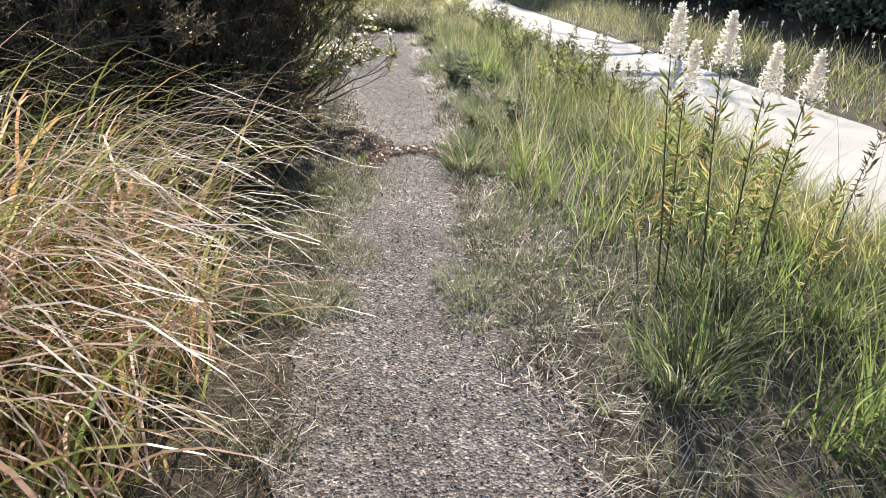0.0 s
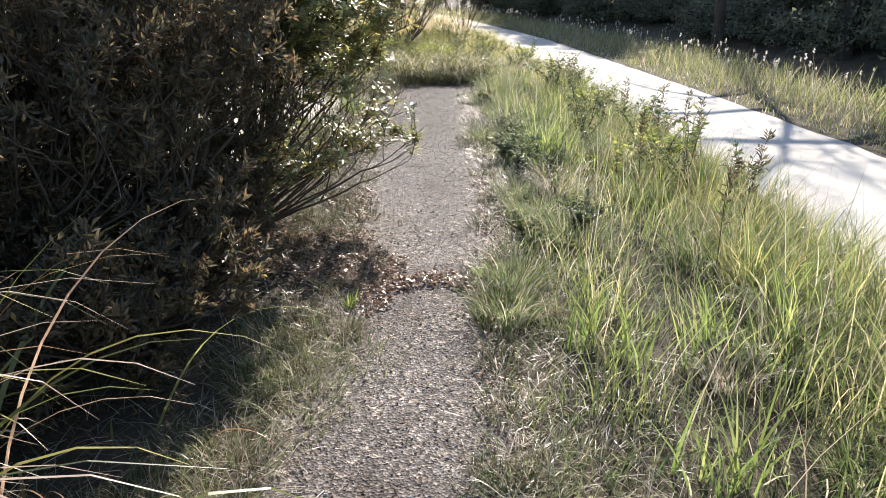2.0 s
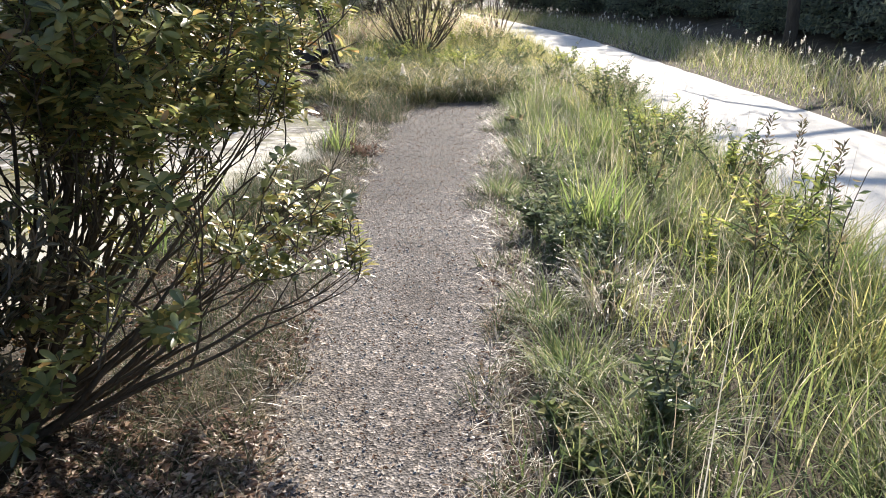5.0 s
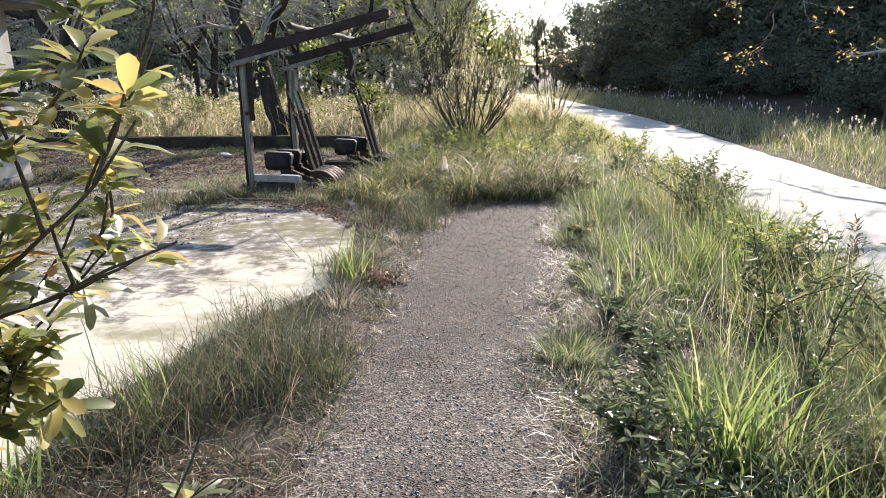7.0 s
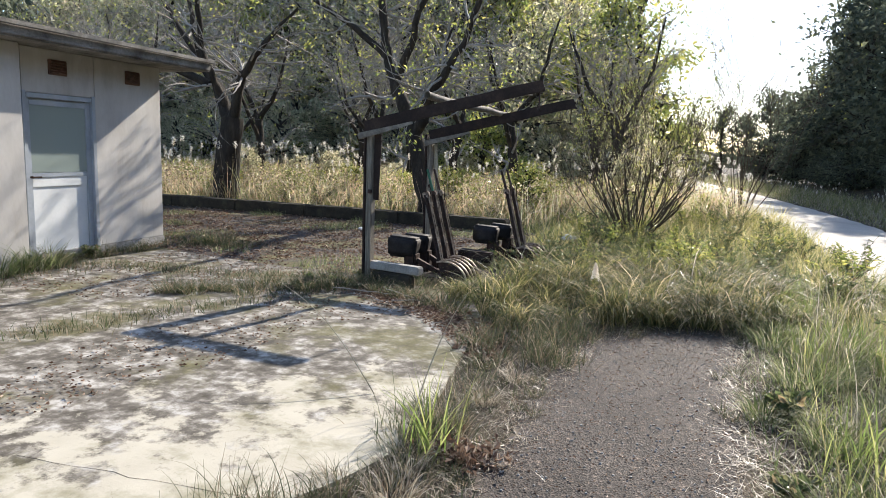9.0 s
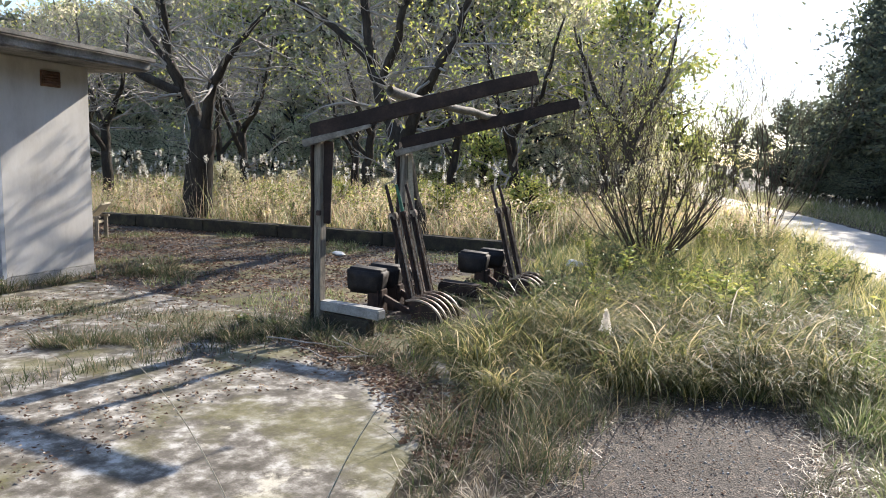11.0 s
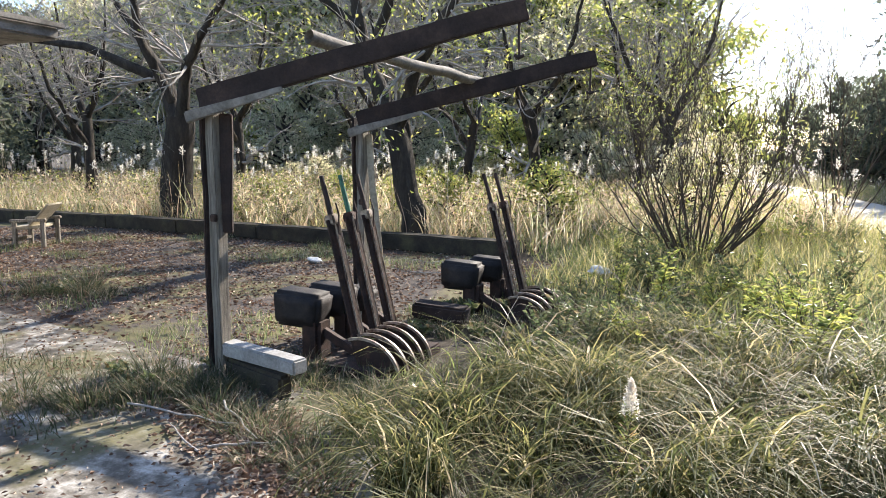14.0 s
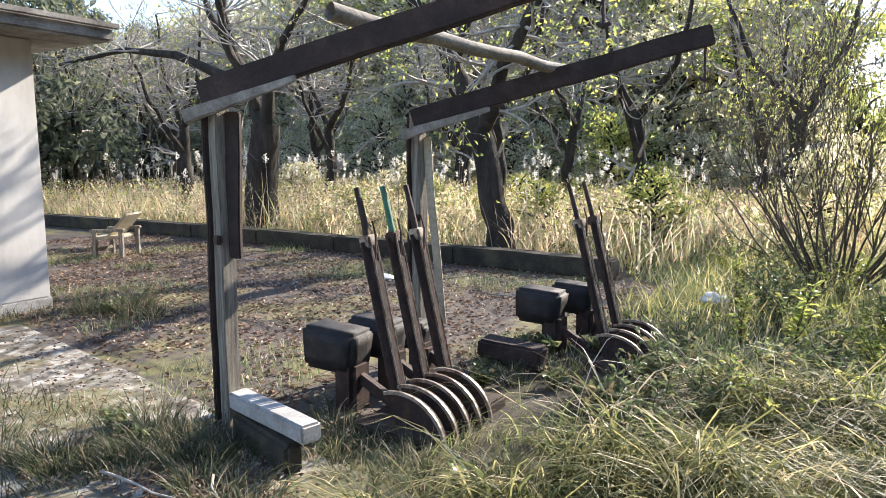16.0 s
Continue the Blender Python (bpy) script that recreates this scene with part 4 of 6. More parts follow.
def verge():
    right = lambda x, y: (x > pr(y) + 0.12) & (x < near_edge(y) + 0.1)
    # low matted growth everywhere right of the path
    p = scatter(24000, -1.2, 3.6, -1.5, 17, lambda x, y: (x > pr(y) + 0.02 + 0.2 * rng.random(len(x)) ** 2) & (x < near_edge(y) + 0.15))
    e = (p[:, 0] - pr(p[:, 1])) / (near_edge(p[:, 1]) - pr(p[:, 1]))
    n1 = patchy(p[:, 0], p[:, 1], 0.9)
    h = 0.13 + 0.22 * np.clip(e * 1.4 + n1 * 0.9, 0, 1) + 0.16 * np.clip((e - 0.55) * 3, 0, 1)
    stuff("verge_grass", grass(on_ground(p), h, 0.006, (0.0, 0.8), (0.4, 1.8)), G_GREEN, "tangled green and straw verge grass beside the path", "grass")
    tussocks(scatter(95, -1.0, 3.2, -0.5, 16, right), 260, 0.16, 0.34, 0.0055)
    tussocks(scatter(26, -1.0, 3.2, -0.5, 14, right), 160, 0.14, 0.36, 0.0045, name="straw_tussocks", mat=G_DRY, label="pale dead tussocks in the verge")
    tussocks(scatter(60, -0.8, 3.4, 0.5, 17, lambda x, y: (x > near_edge(y) - 0.9) & (x < near_edge(y) + 0.05)), 110, 0.15, 0.46, 0.007, (0.5, 1.6), "roadside_tussocks", G_YELLOW, "sunlit yellow-green tussocks by the road")
    # taller backlit blades, standing in drifts, highest towards the road
    p = scatter(6500, -1.2, 3.6, 3.6, 17, lambda x, y: (x > pr(y) + 0.35) & (x < near_edge(y) + 0.1) & (patchy(x, y, 1.5, 11.0) + 0.5 * (x - pr(y)) / (near_edge(y) - pr(y)) > 0.2))
    e = (p[:, 0] - pr(p[:, 1])) / (near_edge(p[:, 1]) - pr(p[:, 1]))
    stuff("tall_verge_grass", grass(on_ground(p), 0.26 + 0.24 * np.clip(e * 1.3, 0, 1), 0.0065, (0.0, 0.42), (0.15, 1.3), 4), G_TALL, "tall sunlit yellow-green blades through the verge", "grass")
    p = scatter(420, -0.2, 3.4, 3.0, 16, lambda x, y: (x > pr(y) + 0.5) & (x < near_edge(y) + 0.1))
    stuff("verge_stalks", grass(on_ground(p), 0.75 + 0 * p[:, 0], 0.004, (0.0, 0.3), (0.0, 0.6), 5), G_DRY, "thin dry seed stalks standing in the verge", "stalks")
    # dead thatch by the edge
    p = scatter(9000, -1.2, 1.6, -1.0, 15, lambda x, y: (x > pr(y) - 0.05) & (x < pr(y) + 0.75))
    stuff("dead_thatch", grass(on_ground(p, 0.01), 0.16 + 0 * p[:, 0], 0.0035, (0.7, 1.5), (0.0, 0.8)), G_DRY, "flattened dead grass along the path edge", "dead grass")
    for edge, k in ((pl, 4200), (pr, 4200)):
        y = rng.uniform(0.5, 14.0, k)
        p = np.stack([edge(y) + rng.normal(0, 0.10, k), y], 1)
        stuff("edge_straw", grass(np.stack([p[:, 0], p[:, 1], np.full(k, 0.004)], 1), 0.09 + 0 * y, 0.003, (1.1, 1.5), (0.0, 0.4)), G_DRY, "loose straw strewn over the path edge", "straw")
        tufts = np.stack([edge(y[:60]) + rng.normal(0, 0.06, 60), y[:60]], 1)
        tussocks(tufts, 60, 0.06, 0.13, 0.0035, (0.6, 2.0), "edge_tufts", G_SEDGE, "small creeping tufts on the path edge")
    # matted sedge creeping over the near path from both sides
    c = np.stack([rng.uniform(-1.05, -0.45, 46), rng.uniform(2.6, 4.9, 46)], 1)
    c = np.concatenate([c, np.stack([rng.uniform(0.12, 0.5, 34), rng.uniform(2.4, 5.2, 34)], 1)])
    tussocks(c, 110, 0.16, 0.13, 0.0035, (1.1, 2.3), "edge_mats", G_GREEN, "matted fine grass creeping over the path")
    tussocks(c[::2] + 0.06, 60, 0.17, 0.12, 0.003, (1.1, 2.3), "straw_mats", G_DRY, "dead grass matted over the path edge")
    # brighter fresh tufts
    c = scatter(85, -0.8, 3.0, 1.0, 16, lambda x, y: (x > pr(y) + 0.45) & (x < near_edge(y)) & (patchy(x, y, 0.6, 1.0) > -0.1))
    c = np.concatenate([c, [[0.42, 8.2], [0.36, 8.35], [0.9, 3.8], [-1.9, 10.3], [-2.0, 10.4], [-2.1, 8.2], [-2.2, 7.6]]])
    tussocks(np.array([[-0.65, 4.97], [-0.02, 5.5]]), 40, 0.05, 0.15, 0.009, (0.2, 1.0), "fresh_tufts", G_BRIGHT, "small bright green tuft in the leaf litter")
    pts = np.repeat(c, 22, 0) + rng.normal(0, 0.06, (len(c) * 22, 2))
    stuff("fresh_tufts", grass(on_ground(pts), 0.42 + 0 * pts[:, 0], 0.011, (0.05, 0.4), (0.1, 0.9), 4), G_BRIGHT, "bright green upright grass tufts", "grass")
    c = np.array([[0.42, 8.2], [0.36, 8.38], [0.52, 8.3], [0.45, 8.5]])
    pts = np.repeat(c, 20, 0) + rng.normal(0, 0.07, (len(c) * 20, 2))
    stuff("fresh_tufts", grass(on_ground(pts), 0.55 + 0 * pts[:, 0], 0.014, (0.05, 0.45), (0.1, 0.8), 4), G_BRIGHT, "bright green upright grass tuft beside the path", "grass")
    pts = scatter(620, 0.4, 2.2, 7.9, 13.5, lambda x, y: (x > pr(y) + 0.7) & (x < near_edge(y) - 0.1) & (patchy(x, y, 0.7, 5.0) > 0.0))
    stuff("fresh_blades", grass(on_ground(pts), 0.38 + 0 * pts[:, 0], 0.009, (0.05, 0.5), (0.2, 1.2), 4), G_BRIGHT, "bright green blades scattered through the verge", "grass")
    # left of the path up to the slab
    slab_edge = lambda y: np.where(y > 6.5, np.interp(y, [6.5, 8.5, 9.1, 9.9, 10.3, 11.2, 12.3, 13.0], [-2.3, -2.4, -2.34, -2.12, -2.10, -2.3, -2.66, -2.84]), -3.4)
    left = lambda x, y: (x < pl(y) + 0.05 - 0.12 * rng.random(len(x))) & (x > slab_edge(y))
    p = scatter(18000, -3.4, -0.4, -1, 13.9, left)
    n1 = patchy(p[:, 0], p[:, 1], 1.1, 4.0)
    stuff("path_side_grass", grass(on_ground(p), 0.08 + 0.10 * np.clip(n1 + 0.6, 0, 1), 0.0045, (0.2, 1.3), (0.3, 1.6)), G_SEDGE, "short grass between path and slab", "grass")
    p = scatter(8000, -3.2, 0.2, -1, 13.9, lambda x, y: (x < pl(y) + 0.12) & (x > np.maximum(slab_edge(y), pl(y) - 1.3)))
    stuff("dead_thatch", grass(on_ground(p, 0.01), 0.13 + 0 * p[:, 0], 0.0032, (0.9, 1.5), (0.0, 0.6)), G_DRY, "flattened dead grass left along the path", "dead grass")
    c = np.array([[-2.15, 8.15], [-1.95, 8.3], [-1.7, 8.5], [-1.55, 8.75], [-1.85, 8.7], [-2.1, 8.6], [-1.95, 9.0], [-2.15, 9.3], [-1.7, 8.95], [-2.0, 8.0], [-1.95, 12.2], [-2.2, 12.6], [-2.4, 13.0], [-2.0, 12.9], [-2.5, 12.3], [-2.1, 10.6]])
    pts = np.repeat(c, 260, 0) + rng.normal(0, 0.12, (len(c) * 260, 2))
    ey = np.linspace(6.6, 12.4, 44)
    ec = np.stack([slab_edge(ey) + 0.16 + rng.normal(0, 0.07, 44), ey], 1)
    tussocks(ec, 75, 0.11, 0.17, 0.004, (0.7, 2.0), "slab_edge_tufts", G_SEDGE, "low tufts along the edge of the slab")
    tussocks(ec[::3] + 0.05, 40, 0.11, 0.16, 0.0035, (0.8, 2.0), "slab_edge_straw", G_DRY, "dry straw tufts along the edge of the slab")
    c = scatter(46, -2.2, -0.8, 5.6, 8.0, lambda x, y: (x < pl(y) - 0.02))
    tussocks(c, 80, 0.13, 0.13, 0.0035, (0.9, 2.2), "edge_mats", G_SEDGE, "low matted grass between the shrub and the path")
    stuff("wispy_tufts", grass(on_ground(pts), 0.34 + 0 * pts[:, 0], 0.0042, (0.0, 0.7), (0.3, 1.8), 5), G_SEDGE, "wispy dry-tipped grass tufts by the slab", "grass")
    tussocks(np.array([[-1.9, 10.45], [-1.95, 10.15], [-1.85, 9.9], [-2.05, 10.8], [-2.0, 11.2], [-2.0, 11.7]]), 160, 0.12, 0.22, 0.004, name="straw_tussocks", mat=G_DRY, label="straw tussocks by the slab corner")


def leafy_weed(seed, h, n_stems, mat, label):
    """A bushy weed: a few leaning stems with small alternate leaves."""
    t = thing("leafy_weed", pose(0, 0, 0), label, "weed", "leafy weeds of the verge")
    r = random.Random(seed)
    wide = 1.8 if h < 0.2 else 1.0
    paths, C, D = [], [], []
    for k in range(n_stems):
        a, sp = r.uniform(0, 6.28), r.uniform(0.15, 0.75) * h
        top = Vector((math.cos(a) * sp, math.sin(a) * sp, h * r.uniform(0.6, 1.05)))
        pts = [top * (i / 6) + Vector((r.gauss(0, 0.006), r.gauss(0, 0.006), 0)) - Vector((top.x, top.y, 0)) * 0.3 * math.sin(i / 6 * 3.14) for i in range(7)]
        paths.append((pts, [0.004 - 0.0004 * i for i in range(7)]))
        for i in range(30):
            s = r.uniform(0.12, 1.0) ** 0.8
            q = s * 6
            j = min(5, int(q))
            C.append(pts[j].lerp(pts[j + 1], q - j))
            b = r.uniform(0, 6.28)
            D.append(Vector((math.cos(b), math.sin(b), r.uniform(-0.4, 0.9))))
    tagged(quads("stem", *tubes(paths, 4), M_STEM, t), kind="stuff")
    n = len(C)
    quads("foliage", *leaves(np.array(C), np.array(D), rng.uniform(0.03, 0.07, n), rng.uniform(0.011, 0.022, n) * wide), mat, t)
    return t


def weeds():
    kinds = [leafy_weed(61, 0.42, 7, L_WEED, "bushy grey-green weed in the verge"), leafy_weed(62, 0.60, 6, L_WEED, "tall leafy weed beside the road"),
             leafy_weed(63, 0.50, 8, L_LIGHT, "yellowing leafy weed in the verge"), leafy_weed(64, 0.16, 8, L_WEED, "low light green weed by the path"),
             leafy_weed(65, 0.85, 9, G_REED, "tall dry straw-coloured weed in the field"),
             leafy_weed(66, 0.24, 10, L_PALE, "pale waxy-leaved creeping weed by the path")]
    r = random.Random(9)
    spots = []
    for x, y in scatter(40, -0.8, 3.2, 7.5, 16, lambda x, y: (x > pr(y) + 1.0) & (x < near_edge(y) + 0.1)):
        spots.append((x, y, r.choice((0, 1, 1, 2))))
    for x, y in scatter(12, -1.0, 1.5, 5.0, 12, lambda x, y: (x > pr(y) + 0.2) & (x < pr(y) + 0.7)):
        spots.append((x, y, 3))
    for x, y in scatter(60, -4.4, 1.5, 15.5, 24, lambda x, y: (x < near_edge(y)) & ~((x < -3.4) & (y < 17.6))):
        spots.append((x, y, r.choice((0, 1, 2, 2))))
    for x, y in ((-5.0, 13.45), (-5.3, 13.5), (-4.9, 13.95), (-4.5, 16.2), (-3.5, 16.1), (-8.2, 14.7), (-8.4, 14.9), (-8.5, 13.0), (-8.3, 12.6)):
        spots.append((x, y, 3))
    for x in np.linspace(-17, -3.8, 80):
        spots.append((x + r.uniform(-0.3, 0.3), 19.9 + 0.08 * (x + 9) + r.uniform(0, 2.6), r.choice((1, 2, 0, 4, 4))))
    for x, y in ((0.12, 8.75), (0.30, 8.35), (0.16, 9.2), (0.45, 8.0), (0.05, 9.6), (0.6, 6.3), (0.2, 8.0), (0.34, 7.7), (0.05, 8.4), (0.25, 9.4), (-0.05, 9.9), (0.5, 7.3), (-1.2, 15.6), (-0.4, 16.6)):
        spots.append((x, y, 5))
    for x, y in ((-3.3, 14.1), (-3.1, 14.45), (-3.0, 14.75), (-2.95, 15.1), (-2.85, 15.5), (-2.9, 15.9), (-2.75, 16.3), (-3.2, 15.55), (-3.15, 16.35), (-3.4, 16.6), (-2.6, 16.7)):
        spots.append((x, y, r.choice((0, 3, 0))))
    for x, y in scatter(9, -4.3, -3.3, 15.3, 16.5, lambda x, y: x < 99):
        spots.append((x, y, 3))
    for x, y in scatter(44, -3.3, 0.2, 15.6, 19.5, lambda x, y: x < near_edge(y) - 0.4):
        spots.append((x, y, r.choice((0, 0, 3, 2))))
    used = set()
    for x, y, k in spots:
        s = r.uniform(0.75, 1.3)
        z = float(ground_z(x, y)) - 0.01
        if k not in used:
            kinds[k].matrix_world = pose(x, y, z)
            used.add(k)
        else:
            ob = copy_thing(kinds[k], pose(x, y, z, 0, 0, r.uniform(0, 360)))
            ob.scale = (s, s, s)


def arching_clump(cx, cy, rx, ry, n, h, ang, spread, mat_pair=(0.008, G_ARCH), name="arching_grass", label="tall arching tawny grass clump", bend=(1.0, 1.9), curl=1.25):
    p = np.stack([rng.normal(cx, rx, n), rng.normal(cy, ry, n)], 1)
    p[:, 0] = np.where(p[:, 1] < 8, np.minimum(p[:, 0], -0.80 - 0.1 * rng.random(n)), p[:, 0])
    hh = h * rng.uniform(0.4, 1.15, n)
    V, Q = blades(on_ground(p), hh, mat_pair[0] * rng.uniform(0.5, 1.3, n), ang + rng.normal(0, spread, n), rng.uniform(0.05, 0.5, n), rng.uniform(*bend, n), 11, 0.6, curl)
    return tagged(quads(name, V, Q, mat_pair[1]), label, "grass clump", "arching grass clumps", kind="stuff")


def clumps():
    # big clump beside the start of the path, leaning over it
    for cx, cy, n, h in ((-1.6, 1.35, 240, 1.6), (-1.5, 1.9, 220, 1.6), (-1.7, 2.4, 220, 1.5), (-1.4, 1.0, 180, 1.35), (-2.05, 1.8, 220, 1.7), (-1.5, 2.75, 170, 1.25), (-1.2, 1.5, 170, 1.15), (-1.2, 2.1, 170, 1.2), (-2.2, 2.7, 180, 1.5)):
        arching_clump(cx, cy, 0.16, 0.20, n, h, -0.3, 0.6, (0.017, G_ARCH), bend=(1.3, 2.7), curl=2.4)
    arching_clump(-1.7, 2.0, 0.3, 0.6, 330, 1.3, -0.2, 0.8, (0.015, G_BRIGHT), "green_blades", "broad green blades among the tawny clump", (0.7, 2.3), 2.2)
    # shorter tawny blades that fill the foot of the clump
    arching_clump(-1.25, 1.9, 0.2, 0.6, 420, 0.6, -0.2, 1.0, (0.008, G_ARCH), bend=(0.9, 2.2))
    # drooping pinkish seed strands over the blades
    n = 210
    p = np.stack([np.clip(rng.normal(-1.6, 0.28, n), -2.4, -1.35), np.clip(rng.normal(1.6, 0.42, n), 0.8, 2.5)], 1)
    V, Q = blades(on_ground(p), 1.6 * rng.uniform(0.65, 1.05, n), 0.018 * rng.uniform(0.7, 1.2, n), -0.2 + rng.normal(0, 0.5, n), rng.uniform(0.15, 0.5, n), rng.uniform(1.6, 2.6, n), 12, 0.5, 2.6)
    tagged(quads("seed_strands", V, Q, G_STRAND), "pale pinkish drooping seed strands of the tall grass", "seed heads", "arching grass clumps", kind="stuff")
    # mounds past the end of the path and in front of the levers
    c = np.concatenate([scatter(21, -3.7, 0.2, 13.5, 16.2, lambda x, y: ~((x < -3.15) & (y > 14.15)) & (y > 13.4 + 0.45 * np.maximum(0, x + 2.0)) & (y > 14.2 - 0.7 * np.maximum(0, -x - 2.2))),
                        [[-2.5, 12.95], [-2.9, 13.4], [-2.2, 13.3], [-3.45, 13.7], [-3.1, 14.15], [-2.95, 14.6], [-2.75, 15.1], [-2.7, 15.7], [-1.9, 13.75], [-1.5, 13.9], [-1.1, 14.05], [-0.75, 14.2], [-0.35, 14.4], [-1.7, 14.2], [-1.2, 14.5]]])
    tussocks(c, 250, 0.17, 0.70, 0.0095, (1.6, 2.9), "mound_grass", G_MOUND, "drooping green grass mounds past the end of the path", -1.3, 1.0)
    c = scatter(26, -3.4, 0.3, 13.8, 16.6, lambda x, y: (y > 13.9 + 0.45 * np.maximum(0, x + 2.0)))
    tussocks(c, 9, 0.15, 0.78, 0.010, (1.5, 2.4), "pale_arches", G_DRY, "single pale arching blades over the mounds", -0.9, 1.0)
    c = np.concatenate([scatter(17, -3.5, 0.3, 13.7, 16.4, lambda x, y: ~((x < -3.0) & (y > 14.0)) & (y > 13.7 + 0.45 * np.maximum(0, x + 2.0))), [[-2.5, 13.6], [-3.0, 13.9]]])
    tussocks(c, 90, 0.18, 0.74, 0.011, (1.5, 2.6), "arching_grass", G_MOUND, "tawny arching blades over the green mounds", -1.1, 1.1)
    for cx, cy in ((-3.2, 13.9), (-2.4, 14.3), (-1.6, 14.9), (-2.8, 15.2), (-1.0, 15.2), (-3.4, 15.0)):
        arching_clump(cx, cy, 0.3, 0.3, 20, 0.50, -1.0, 1.5, (0.008, G_BRIGHT), "green_blades", "fresh green blades in the mound", (1.0, 2.1))


def meadow():
    # rough ground between levers, willow and road
    p = scatter(22000, -5.2, 1.6, 14.2, 24, lambda x, y: ((y > 16.2) | (patchy(x, y, 1.3, 7.0) > 0.5)) & (x < near_edge(y) + 0.1) & (x > np.interp(y, [14, 15, 19.5, 19.6, 24], [-3.6, -4.3, -4.6, -5.2, -5.2])) & ~((x > -5.0) & (x < -3.7) & (y < 17.2) & (rng.random(len(x)) < 0.7)))
    h = 0.14 + 0.20 * np.clip(patchy(p[:, 0], p[:, 1], 0.5, 2.0) + 0.5, 0, 1) + 0.025 * np.clip(p[:, 1] - 17, 0, 8)
    stuff("meadow_grass", grass(on_ground(p), h, 0.009, (0.0, 0.8), (0.4, 1.8)), G_GREEN, "rough mixed grass and weeds around the levers", "grass")
    p = scatter(7500, -4.5, 1.6, 17.6, 27, lambda x, y: (x < near_edge(y) + 0.1))
    stuff("yellow_weeds", grass(on_ground(p), 0.30 + 0.03 * (p[:, 1] - 15), 0.010, (0, 0.5), (0.3, 1.5)), G_YELLOW, "sunlit yellowing weeds beside the road", "weeds")
    # seam of weeds from the shed to the post, and along the wall foot
    pts = []
    for x0, y0, x1, y1, n, s in ((-8.0, 12.6, -4.6, 13.75, 1300, 0.14), (-5.6, 10.4, -4.75, 13.6, 1200, 0.13), (-8.5, 12.6, -8.7, 14.4, 900, 0.12), (-8.6, 14.6, -7.6, 15.0, 900, 0.2), (-7.6, 10.8, -8.2, 12.6, 900, 0.25), (-5.3, 13.6, -4.4, 13.7, 700, 0.12)):
        s0 = rng.random(n)
        pts.append(np.stack([x0 + (x1 - x0) * s0 + rng.normal(0, s, n), y0 + (y1 - y0) * s0 + rng.normal(0, s, n)], 1))
    tussocks(np.array([[-8.3, 14.75], [-8.0, 14.85], [-7.7, 14.9], [-8.5, 14.65], [-8.2, 15.0], [-8.45, 13.7], [-8.4, 13.1], [-8.3, 12.6], [-8.1, 12.3], [-8.25, 12.0], [-5.1, 13.6], [-4.95, 13.4], [-5.0, 13.1]]), 150, 0.13, 0.28, 0.006, (0.7, 1.9), "wall_foot_tussocks", G_SEDGE, "dark weedy tussocks at the foot of the wall")
    # seam weeds packed dense and dark to deepen the shade round the post
    c = np.stack([np.linspace(-6.0, -4.5, 26) + rng.normal(0, 0.06, 26), np.linspace(12.2, 13.72, 26) + rng.normal(0, 0.08, 26)], 1)
    c = np.concatenate([c, np.stack([np.linspace(-4.7, -3.2, 14), np.linspace(13.62, 13.15, 14) + rng.normal(0, 0.08, 14)], 1)])
    tussocks(c, 150, 0.13, 0.20, 0.0055, (0.7, 2.0), "seam_tussocks", G_SEDGE, "weedy seam tussocks by the post, packed to deepen its shade")
    tussocks(np.array([[-8.05, 11.88], [-8.15, 12.26], [-8.2, 12.0], [-8.1, 12.1], [-8.0, 11.6]]), 110, 0.13, 0.38, 0.010, (0.6, 1.7), "broad_tufts", G_GREEN, "broad green grass tufts before the shed")
    c = np.stack([rng.uniform(-4.55, -3.45, 26), rng.uniform(13.95, 14.35, 26)], 1)
    c = np.concatenate([c, np.stack([rng.uniform(-3.8, -3.3, 16), rng.uniform(14.4, 16.3, 16)], 1), np.stack([rng.uniform(-4.5, -3.7, 12), rng.uniform(15.5, 16.1, 12)], 1)])
    tussocks(c, 70, 0.10, 0.17, 0.006, (0.6, 1.9), "lever_foot_tufts", G_SEDGE, "small dark grass tufts round the lever frames")
    p = np.concatenate(pts)
    stuff("seam_weeds", grass(on_ground(p), 0.14 + 0 * p[:, 0], 0.006), G_SEDGE, "low weeds growing in the paving seam", "weeds")
    p = scatter(5000, -13, -3.6, 13.9, 19, lambda x, y: patchy(x, y, 0.8, 8) > 0.22)
    stuff("court_grass", grass(on_ground(p, 0.03), 0.10 + 0 * p[:, 0], 0.005), G_GREEN, "thin grass growing through the yard", "grass")


def plume_quads(P, size):
    """Small drooping tassels of many thin slips."""
    k = 34
    C = np.repeat(P, k, 0)
    n = len(C)
    u = rng.uniform(-0.9, 0.7, n)
    wide = 0.20 * (1.0 - np.abs(u + 0.1) ** 2)
    C = C + np.stack([rng.normal(0, 1, n) * wide, rng.normal(0, 1, n) * wide, u], 1) * np.repeat(size, k)[:, None] * 0.75
    D = np.stack([rng.normal(0, 0.7, n), rng.normal(0, 0.7, n), rng.uniform(0.1, 1.0, n)], 1)
    s = np.repeat(size, k)
    return leaves(C, D, s * 0.32, s * 0.15)


